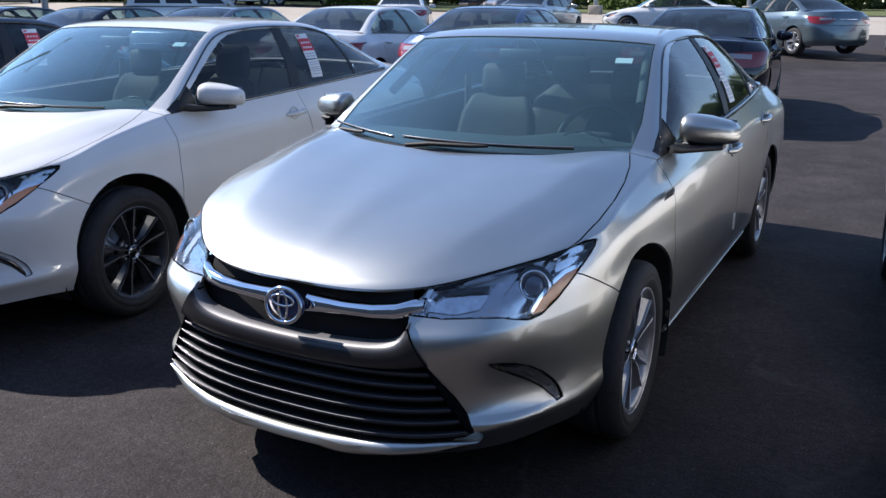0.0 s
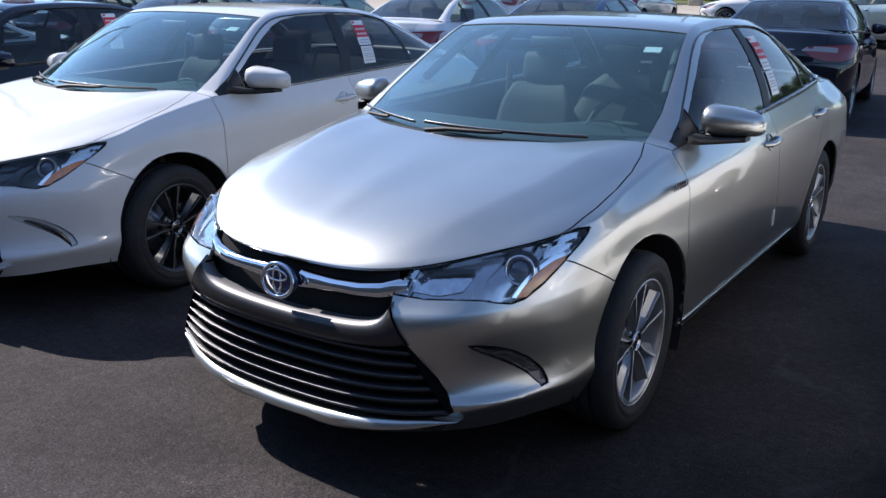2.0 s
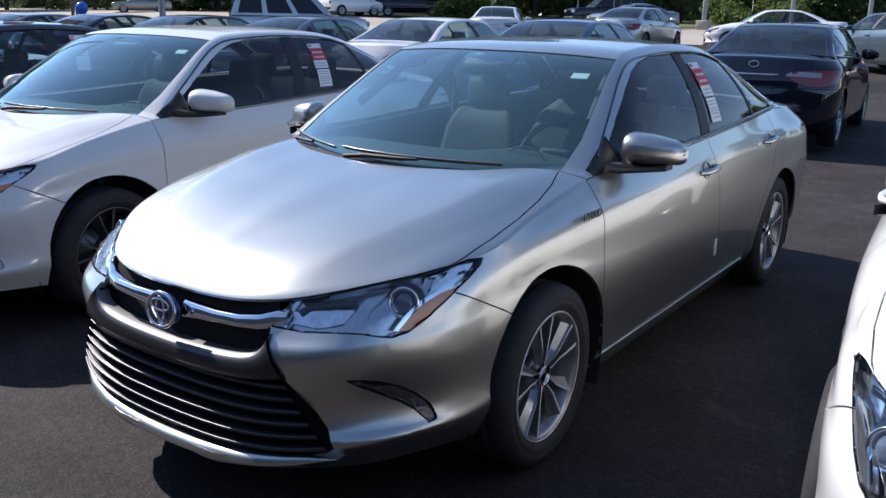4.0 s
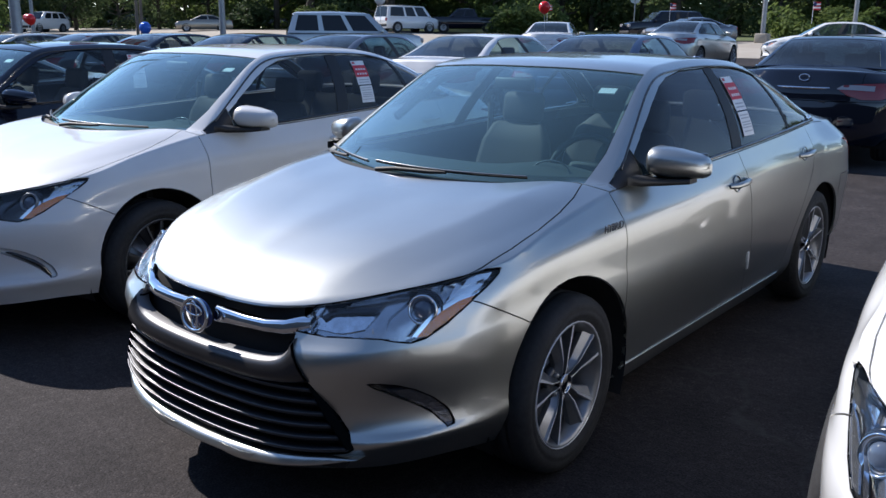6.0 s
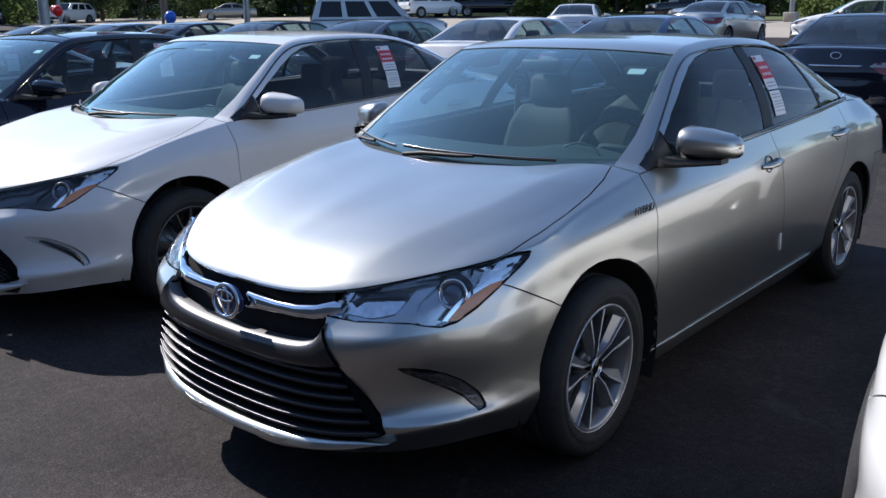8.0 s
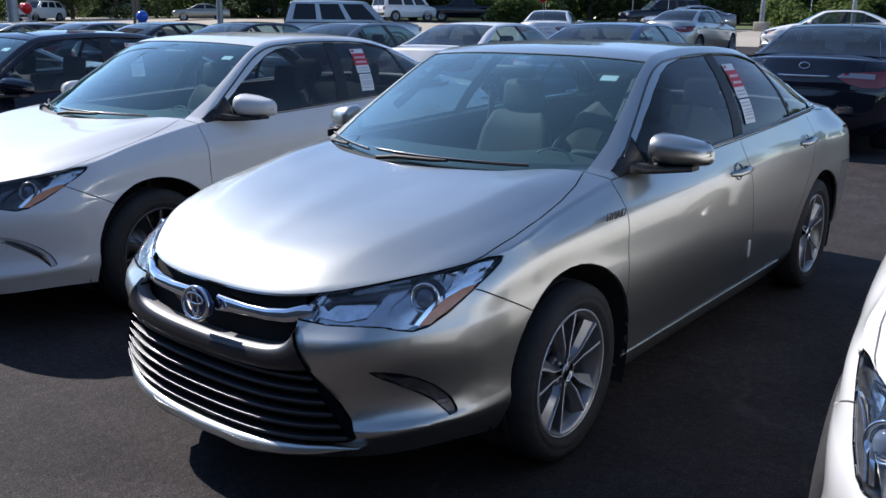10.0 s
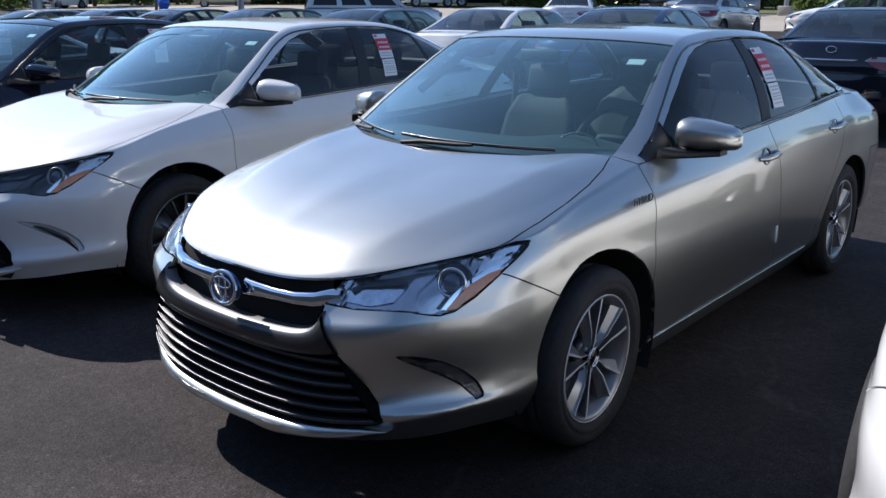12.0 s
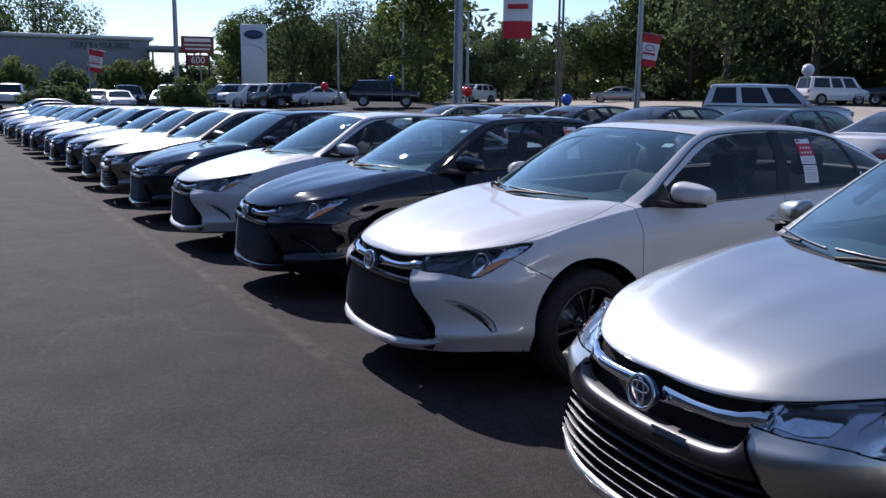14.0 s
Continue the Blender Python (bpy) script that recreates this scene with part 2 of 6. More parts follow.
def panel(bm, faces, mirrored, both, offset=0.0, gap=0.0025, depth=0.012):
    """The faces as a panel of their own, with narrowed edges that turn inwards."""
    out = bmesh.new()
    kept = out.verts.layers.float_vector.new("kept_normal")
    for side in ((1, -1) if both else ((-1,) if mirrored else (1,))):
        seen = {}
        for f in faces:
            vs = []
            for v in f.verts:
                if v not in seen:
                    q = v.co - v.normal * offset
                    seen[v] = out.verts.new((q.x * side, q.y, q.z))
                    n = v.normal.copy()
                    if abs(v.co.x) < 1e-4:
                        n.x = 0
                    seen[v][kept] = (n.x * side, n.y, n.z)
                vs.append(seen[v])
            out.faces.new(vs if side == 1 else vs[::-1])
    if both:
        bmesh.ops.remove_doubles(out, verts=out.verts, dist=2e-4)
    out.normal_update()
    rim = [e for e in out.edges if len(e.link_faces) == 1]
    inward = {}
    for e in rim:
        f = e.link_faces[0]
        d = f.normal.cross(e.verts[1].co - e.verts[0].co)
        if d.dot(f.calc_center_median() - e.verts[0].co) < 0:
            d = -d
        for v in e.verts:
            inward[v] = inward.get(v, Vector()) + (d.normalized() if d.length > 1e-9 else d)
    normals = {v: v.normal.copy() for v in inward}
    for v, d in inward.items():
        if d.length > 1e-6:
            v.co += d.normalized() * gap
    if depth:
        for e in rim:
            a, b = e.link_loops[0].vert, e.link_loops[0].link_loop_next.vert
            q = [b.co, a.co, a.co - normals[a] * depth, b.co - normals[b] * depth]
            out.faces.new([out.verts.new(p) for p in q])
    return out


# ---------------------------------------------------------------- the sedan of the row
# Lengthwise lines of one body side, from the middle of the nose to the middle of the tail.
SILL_LOW = [(0, .060, .195), (.32, .075, .20), (.580, .210, .225), (.745, .47, .235), (.80, .985, .19), (.82, 1.35, .19), (.82, 2.0, .19),
            (.82, 2.6, .19), (.82, 3.2, .19), (.80, 3.76, .20), (.72, 4.48, .24), (.40, 4.66, .25), (0, 4.70, .25)]
LIP = [(0, .012, .225), (.335, .030, .236), (.598, .176, .276), (.774, .450, .298), (.872, .985, .30), (.876, 1.35, .29), (.874, 2.0, .29),
       (.874, 2.6, .29), (.874, 3.2, .29), (.880, 3.76, .31), (.80, 4.52, .36), (.42, 4.71, .37), (0, 4.755, .37)]
FOOT = [(0, .022, .29), (.345, .046, .295), (.614, .152, .335), (.794, .420, .345), (.876, .985, .38), (.882, 1.35, .37), (.881, 2.0, .36),
        (.882, 2.6, .36), (.884, 3.2, .37), (.893, 3.76, .40), (.82, 4.51, .45), (.44, 4.71, .47), (0, 4.75, .47)]
LOWER = [(0, .030, .40), (.365, .062, .40), (.606, .177, .368), (.788, .441, .376), (.873, .985, .47), (.892, 1.35, .46), (.898, 2.0, .46),
         (.900, 2.6, .46), (.900, 3.2, .48), (.902, 3.76, .50), (.83, 4.50, .55), (.45, 4.70, .58), (0, 4.74, .58)]
WAIST = [(0, .045, .60), (.395, .066, .612), (.612, .152, .632), (.786, .428, .640), (.872, .985, .70), (.897, 1.35, .68), (.910, 2.0, .67),
         (.913, 2.6, .68), (.911, 3.2, .70), (.910, 3.76, .74), (.850, 4.46, .76), (.47, 4.66, .79), (0, 4.70, .79)]
CREASE = [(0, .050, .62), (.398, .082, .634), (.620, .174, .650), (.786, .446, .662), (.868, .985, .72), (.893, 1.35, .71), (.908, 2.0, .70),
          (.912, 2.6, .71), (.910, 3.2, .73), (.907, 3.76, .77), (.848, 4.45, .79), (.47, 4.655, .82), (0, 4.695, .82)]
SHOULDER = [(0, .06, .66), (.405, .108, .675), (.64, .240, .712), (.793, .54, .758), (.853, .985, .84), (.876, 1.35, .87), (.893, 2.0, .885),
            (.900, 2.6, .90), (.898, 3.2, .912), (.888, 3.76, .935), (.838, 4.38, .935), (.48, 4.61, .955), (0, 4.65, .955)]
BELT = [(0, .075, .728), (.43, .165, .748), (.655, .385, .800), (.785, .620, .843), (.795, .985, .925), (.800, 1.35, .985), (.838, 2.0, 1.005),
        (.852, 2.6, 1.03), (.842, 3.2, 1.052), (.805, 3.76, 1.066), (.745, 4.28, 1.055), (.45, 4.55, 1.068), (0, 4.60, 1.07)]
STEPS = (10, 12, 12, 12, 10, 10, 8, 8, 10, 12, 8, 8)
HOOD_MID = [(0, .075, .728), (0, .14, .772), (0, .40, .868), (0, .75, .945), (0, 1.05, .992)]
COWL = [(0, 1.05, .992), (.40, 1.12, 1.005), (.70, 1.30, 1.012), (.800, 1.35, .985)]
TRUNK_MID = [(0, 4.60, 1.07), (0, 4.50, 1.092), (0, 4.25, 1.104), (0, 4.07, 1.110)]
RAIL = [(.765, 1.385, 1.002), (.685, 1.68, 1.205), (.602, 2.0, 1.395), (.578, 2.3, 1.437), (.572, 2.7, 1.445), (.575, 3.1, 1.420),
        (.615, 3.45, 1.325), (.69, 3.78, 1.175), (.745, 4.0, 1.090)]
MID = [(0, 1.105, 1.00), (0, 1.50, 1.225), (0, 1.92, 1.418), (0, 2.3, 1.462), (0, 2.7, 1.470), (0, 3.15, 1.445), (0, 3.48, 1.355),
       (0, 3.83, 1.205), (0, 4.065, 1.112)]
FRONT_HUB, REAR_HUB, HUB_Z = 0.985, 3.79, 0.335
SIDE, TOP, BOOT, ROOF, CABIN = 1, 2, 3, 4, 5


LAMP_ZONES = (("amber_reflector", [(.722, .668), (.745, .668), (.768, .704), (.783, .746), (.786, .768), (.764, .758), (.744, .734), (.732, .703)], .005, AMBER),
              ("marker_edge", [(.713, .672), (.722, .668), (.732, .703), (.744, .734), (.764, .758), (.786, .768), (.788, .780), (.757, .771), (.736, .744), (.723, .710)], .008, CHROME),
              ("signal_reflector", [(.738, .81), (.748, .752), (.760, .772), (.783, .780), (.79, .805), (.792, .83), (.76, .828)], .030, LAMP_CHROME),
              ("main_reflector", [(.446, .692), (.455, .716), (.478, .738), (.53, .749), (.585, .755), (.594, .735), (.588, .708), (.53, .690)], .034, LAMP_CELL),
              ("tip_reflector", [(.407, .676), (.417, .700), (.436, .742), (.452, .750), (.440, .715), (.436, .690), (.440, .676)], .020, LAMP_CHROME),
              ("lamp_bezel", [(.602, .684), (.602, .775), (.652, .79), (.635, .74), (.66, .692), (.70, .670), (.655, .677)], .030, LAMP_GREY),
              # dark strip put in for the shaded upper cavity of the reflector
              ("reflector_lid", [(.452, .722), (.478, .742), (.53, .752), (.590, .758), (.590, .748), (.53, .741), (.482, .732), (.462, .714)], .022, BLACK_GLOSS))


def chord(points):
    return [0.0, *np.cumsum([math.dist(a, b) for a, b in zip(points, points[1:])])]


def even(points, count, **how):
    k = chord(points)
    return curve_points(points, k, np.linspace(0, k[-1], count), **how)


def body_half():
    """The skin of one half of the car, cut into its panels."""
    bm = bmesh.new()
    zone, which = bm.faces.layers.int.new("zone"), bm.faces.layers.int.new("panel")
    knots = chord(WAIST)
    wanted, stops = [], [0]
    for i, n in enumerate(STEPS):
        wanted += [knots[i] + (knots[i + 1] - knots[i]) * k / n for k in range(n)]
        stops.append(stops[-1] + n)
    wanted.append(knots[-1])
    lines = [curve_points(c, knots, wanted, True, True) for c in (SILL_LOW, LIP, FOOT, LOWER, WAIST, CREASE, SHOULDER, BELT)]
    rows = []
    for u in range(len(wanted)):
        col = [ln[u] for ln in lines]
        k = chord(col)
        at = [k[i] + (k[i + 1] - k[i]) * q / n for i, n in enumerate((3, 3, 4, 6, 2, 5, 6)) for q in range(n)] + [k[-1]]
        rows.append(curve_points(col, k, at))
        for q in rows[-1]:
            if u in (0, len(wanted) - 1):
                q[0] = 0
    top = [Vector(r[-1]) for r in rows]

    def lay(grid, zone_id, flip):
        for f in add_grid(bm, [[Vector(p) for p in r] for r in grid], flip):
            f[zone] = zone_id

    lay(rows, SIDE, True)

    def coons(front, side, mid, far):
        n, m = len(front), len(side)
        fr = chord(front)
        front, side, mid, far = (np.array([tuple(p) for p in c]) for c in (front, side, mid, far))
        out = []
        for j in range(m):
            s = j / (m - 1)
            row = []
            for i in range(n):
                r = fr[i] / fr[-1]
                p = (1 - s) * front[i] + s * far[i] + (1 - r) * mid[j] + r * side[j]
                p -= (1 - r) * (1 - s) * front[0] + r * (1 - s) * front[-1] + (1 - r) * s * far[0] + r * s * far[-1]
                row.append(p)
            out.append(row)
        return out

    front, side = top[: stops[3] + 1], top[stops[3]: stops[5] + 1]
    fr = np.array(chord(front)) / chord(front)[-1]
    ck = chord(COWL)
    far = [Vector(p) for p in curve_points(COWL, ck, fr * ck[-1])]
    mid = [Vector(p) for p in even(HOOD_MID, len(side))]
    far[-1], mid[0], mid[-1] = side[-1], front[0], far[0]
    hood = coons(front, side, mid, far)
    for j, row in enumerate(hood):
        for i, p in enumerate(row):
            off = p[0] - np.interp(p[1], (.12, .30, .55, .73, 1.0, 1.3), (.33, .42, .50, .56, .60, .61))
            tent = max(0, 1 + off / .36) if off < 0 else max(0, 1 - off / .15)
            p[2] += .016 * tent * min(1, 4 * j / len(hood), 4 * (1 - j / (len(hood) - 1)), 10 * (1 - i / (len(row) - 1)))
    lay(hood, TOP, False)
    # boot lid: from the tail forwards
    front, side = top[stops[10]:][::-1], top[stops[9] + 5: stops[10] + 1][::-1]
    fr = np.array(chord(front)) / chord(front)[-1]
    base = [Vector(TRUNK_MID[-1]), Vector((.45, 4.035, 1.105)), side[-1]]
    bk = chord(base)
    far = [Vector(p) for p in curve_points(base, bk, fr * bk[-1])]
    mid = [Vector(p) for p in even(TRUNK_MID, len(side))]
    mid[0], mid[-1] = front[0], far[0]
    lay(coons(front, side, mid, far), BOOT, True)
    # roof, pillars and cabin sides
    rk = list(range(9))
    fine = [i + q / 8 for i in range(8) for q in range(8)] + [8.0]
    rail, ridge = curve_points(RAIL, rk, fine), curve_points(MID, rk, fine)
    across = (0, .14, .28, .42, .56, .70, .82, .925, 1.0)
    grid = []
    pane_edge = lambda k: float(np.interp(k, (0, .5, 2, 3, 5, 8), (.90, .945, .982, .95, .925, .925)))
    for k, a, c in zip(fine, rail, ridge):
        shares = [min(1.0, r * pane_edge(k) / .925) if r < 1 else 1.0 for r in across]
        grid.append([(a[0] * r, c[1] + (a[1] - c[1]) * r**2, c[2] + (a[2] - c[2]) * r**2.6) for r in shares])
    lay(grid, ROOF, True)
    edge = np.array([tuple(q) for q in top[stops[4]: stops[10] + 1]])
    belt = [[np.interp(p[1], edge[:, 1], edge[:, 0]), p[1], np.interp(p[1], edge[:, 1], edge[:, 2])] for p in rail]
    grid = []
    for a, b in zip(belt, rail):
        a = np.array(a)
        grid.append([a + (b - a) * s + np.array((0.035 * 4 * s * (1 - s) * min(1, (b[2] - a[2]) / .3), 0, 0)) for s in np.linspace(0, 1, 11)])
    lay(grid, CABIN, True)
    # the wing runs on into the pillar beside the windshield
    across = np.linspace(0, 1, 7)
    low = [np.array(p) for p in curve_points(COWL, ck, np.linspace(np.interp(.665, [c[0] for c in COWL], ck), ck[-1], 7))]
    high = [np.array((rail[0][0] * r, ridge[0][1] + (rail[0][1] - ridge[0][1]) * r**2, ridge[0][2] + (rail[0][2] - ridge[0][2]) * r**2.6)) for r in np.linspace(.90, 1, 6)]
    high.append(np.array(belt[0]))
    lay([[a + (b - a) * q + np.array((0, 0, .004 * math.sin(math.pi * q))) for q in (0, .33, .67, 1)] for a, b in zip(low, high)], CABIN, False)
    bmesh.ops.remove_doubles(bm, verts=bm.verts, dist=1e-4)
    bmesh.ops.recalc_face_normals(bm, faces=bm.faces)
    if sum((f.calc_center_median() - Vector((0, 2.4, .6))).dot(f.normal) for f in bm.faces) < 0:
        bmesh.ops.reverse_faces(bm, faces=bm.faces)

    names = ["wing", "hood", "front_bumper", "headlamp", "fog_lamp", "mouth", "front_door", "rear_door", "body", "boot_lid", "rear_bumper",
             "tail_lamp", "windshield", "rear_window", "front_window", "back_window", "quarter_window", "pillar_trim", "hole", "sail_trim", "divider_trim"]
    code = {n: i for i, n in enumerate(names)}

    def zoned(*zs):
        return lambda f: f[zone] in zs

    def claim(axes, poly, name, zs, extra=lambda c: True, closed=True):
        ok = lambda f: f[zone] in zs and extra(f.calc_center_median())
        cut(bm, axes, poly, closed, ok)
        for f in bm.faces:
            if ok(f):
                c = f.calc_center_median()
                if inside(poly, c[axes[0]], c[axes[1]]):
                    f[which] = code[name]

    for f in bm.faces:
        c = f.calc_center_median()
        z = f[zone]
        f[which] = code[{SIDE: "body", TOP: "wing", BOOT: "boot_lid", ROOF: "body", CABIN: "body"}[z]]
    yz, xz, xy = (1, 2), (0, 2), (0, 1)
    # bonnet, wings, doors, bumpers
    claim(xy, [(-.1, -.2), (.9, -.2), (.742, .50), (.762, .58), (.776, .72), (.776, .88), (.763, 1.04), (.740, 1.18), (.700, 1.31), (.69, 1.6), (-.1, 1.6)], "hood", (TOP,))
    claim(yz, [(.2, 1.1), (1.345, 1.1), (1.340, .95), (1.340, .85), (1.338, .70), (1.334, .52), (1.322, .36), (1.32, .17), (.2, .17)], "wing", (SIDE,))
    claim(yz, [(-.2, .9), (.30, .9), (.50, .757), (.62, .695), (.75, .628), (.75, .15), (-.2, .15)], "front_bumper", (SIDE,))
    claim(yz, [(1.345, 1.1), (1.340, .95), (1.340, .85), (1.338, .70), (1.334, .52), (1.322, .36), (1.32, .285), (2.665, .285), (2.66, .42),
               (2.645, .58), (2.60, .78), (2.53, .97), (2.50, 1.1)], "front_door", (SIDE,))
    claim(yz, [(2.50, 1.1), (2.53, .97), (2.60, .78), (2.645, .58), (2.66, .42), (2.665, .285), (3.20, .285), (3.27, .36), (3.34, .50),
               (3.45, .66), (3.56, .80), (3.61, .95), (3.62, 1.2)], "rear_door", (SIDE,))
    claim(yz, [(4.10, .74), (5.2, .74), (5.2, .1), (4.10, .1)], "rear_bumper", (SIDE,), lambda c: c.y > 3.9)
    claim(xz, [(-.1, 1.3), (.62, 1.3), (.60, .90), (.58, .745), (-.1, .745)], "boot_lid", (SIDE,), lambda c: c.y > 4.2)
    claim(xy, [(.64, 3.7), (.64, 4.6), (1.0, 4.6), (1.0, 3.7)], "body", (BOOT,))
    # lamps and the mouth of the nose
    nose = lambda c: c.y < .80
    claim(xz, [(-.1, .9), (.5, .9), (.44, .745), (.41, .70), (.402, .672), (.405, .64), (.447, .575), (.493, .50), (.548, .41), (.600, .330), (.601, .318),
               (.580, .304), (.46, .276), (.25, .253), (-.1, .244)], "mouth", (SIDE,), nose)
    claim(xz, [(.402, .672), (.41, .70), (.436, .76), (.45, .92), (.752, .92), (.752, .826), (.775, .836), (.797, .835), (.800, .820), (.793, .79), (.778, .745),
               (.758, .695), (.735, .662), (.712, .655), (.688, .662), (.655, .672), (.60, .674), (.50, .668)], "headlamp", (SIDE,), nose)
    claim(xz, [(.628, .532), (.658, .529), (.687, .517), (.713, .497), (.736, .466), (.756, .429), (.772, .394), (.783, .366), (.774, .360),
               (.756, .382), (.734, .412), (.709, .444), (.682, .474), (.656, .500)], "fog_lamp", (SIDE,), nose)
    claim(xz, [(.36, .885), (.42, .925), (.60, .942), (.90, .955), (.90, .805), (.80, .765), (.62, .765), (.47, .812)], "tail_lamp", (SIDE, BOOT), lambda c: c.y > 4.14)
    # wheel openings
    for hub, r in ((FRONT_HUB, .402), (REAR_HUB, .388)):
        ring = [(hub + (r - (.045 if hub == FRONT_HUB else 0) * max(0, -math.cos(a))**2) * math.cos(a), HUB_Z + r * math.sin(a)) for a in np.linspace(-.35, math.pi + .35, 26)]
        ring += [(ring[-1][0] - .01, .0), (ring[0][0] + .01, .0)]
        claim(yz, ring, "hole", (SIDE,), lambda c: c.x > .55)
    # glass
    for f in bm.faces:
        if f[zone] == ROOF:
            c = f.calc_center_median()
            row = np.interp(c.y - 0, ridge[:, 1], fine)
            k = min(range(64), key=lambda q: abs((rail[q][1] + rail[q + 1][1]) / 2 * (c.x / rail[q][0])**2 + (ridge[q][1] + ridge[q + 1][1]) / 2 * (1 - (c.x / rail[q][0])**2) - c.y))
            r = c.x / ((rail[k][0] + rail[k + 1][0]) / 2)
            if r < pane_edge(fine[k] + .06):
                if fine[k] < 2.0:
                    f[which] = code["windshield"]
                elif 5.2 <= fine[k] < 7.85:
                    f[which] = code["rear_window"]
    win_a = [(1.605, 1.010), (1.605, 1.098), (1.75, 1.190), (1.90, 1.280), (2.03, 1.345), (2.14, 1.378), (2.32, 1.402), (2.60, 1.409), (2.545, 1.25), (2.490, 1.10), (2.470, 1.036), (2.10, 1.022), (1.80, 1.014)]
    win_b = [(2.575, 1.042), (2.635, 1.20), (2.705, 1.409), (2.85, 1.406), (3.08, 1.394), (3.255, 1.360), (3.272, 1.28), (3.285, 1.16), (3.295, 1.072), (2.95, 1.058)]
    win_c = [(3.330, 1.074), (3.320, 1.17), (3.305, 1.328), (3.36, 1.308), (3.47, 1.262), (3.62, 1.194), (3.74, 1.134), (3.785, 1.104), (3.74, 1.088), (3.55, 1.082)]
    claim(yz, [(2.470, 1.036), (2.490, 1.10), (2.545, 1.25), (2.60, 1.409), (2.65, 1.411), (2.705, 1.409), (2.635, 1.20), (2.575, 1.042)], "pillar_trim", (CABIN,))
    claim(yz, [(3.295, 1.072), (3.285, 1.16), (3.272, 1.28), (3.255, 1.360), (3.305, 1.328), (3.320, 1.17), (3.330, 1.074)], "divider_trim", (CABIN,))
    claim(yz, [(1.395, .97), (1.40, 1.010), (1.50, 1.062), (1.60, 1.118), (1.60, .97)], "sail_trim", (CABIN,))
    claim(yz, win_a, "front_window", (CABIN,))
    claim(yz, win_b, "back_window", (CABIN,))
    claim(yz, win_c, "quarter_window", (CABIN,))
    for poly in LAMP_ZONES:
        cut(bm, xz, poly[1], True, lambda f: f[which] == code["headlamp"])
    bmesh.ops.remove_doubles(bm, verts=[v for v in bm.verts if v.co.x > 1e-4], dist=.0022)
    bm.normal_update()
    groups = {n: [] for n in names}
    for f in bm.faces:
        groups[names[f[which]]].append(f)
    return bm, groups, (rail, ridge, top, stops)


def nose_y(x, z):
    """Where the face of the nose lies."""
    return float(np.interp(z, (.22, .43, .58, .66, .735), (.012, .028, .043, .056, .08))) + .76 * abs(x)**3.97


def swept(points, half, profile):
    """A bar with a profile of (forward, up) swept along points that bow across the nose."""
    return [[Vector((p[0], p[1] + a, p[2] + b)) for a, b in profile] for p in points]


def nose_bar(z, half, profile, back=0.0, rise=0.0, steps=26):
    bm = bmesh.new()
    xs = np.linspace(-half, half, steps)
    pts = [(x, nose_y(x, z) + back, z + rise * (abs(x) / half)**2) for x in xs]
    rows = swept(pts, half, profile)
    add_grid(bm, rows, close=True)
    for r in (rows[0], rows[-1][::-1]):
        bm.faces.new([bm.verts.new(p) for p in r])
    bmesh.ops.recalc_face_normals(bm, faces=bm.faces)
    return bm


def mouth_half(z):
    return float(np.interp(z, (.30, .328, .41, .50, .575, .64, .70), (.592, .600, .546, .491, .445, .403, .405)))


def ellipse(cx, cz, rx, rz, y0, thick, steps=36, squash=1.0, lean=0.0):
    pts = [(cx + rx * math.cos(a), y0 + lean * rz * math.sin(a), cz + rz * math.sin(a)) for a in np.linspace(0, 2 * math.pi, steps)]
    return tube(pts, thick, 8, False, squash)


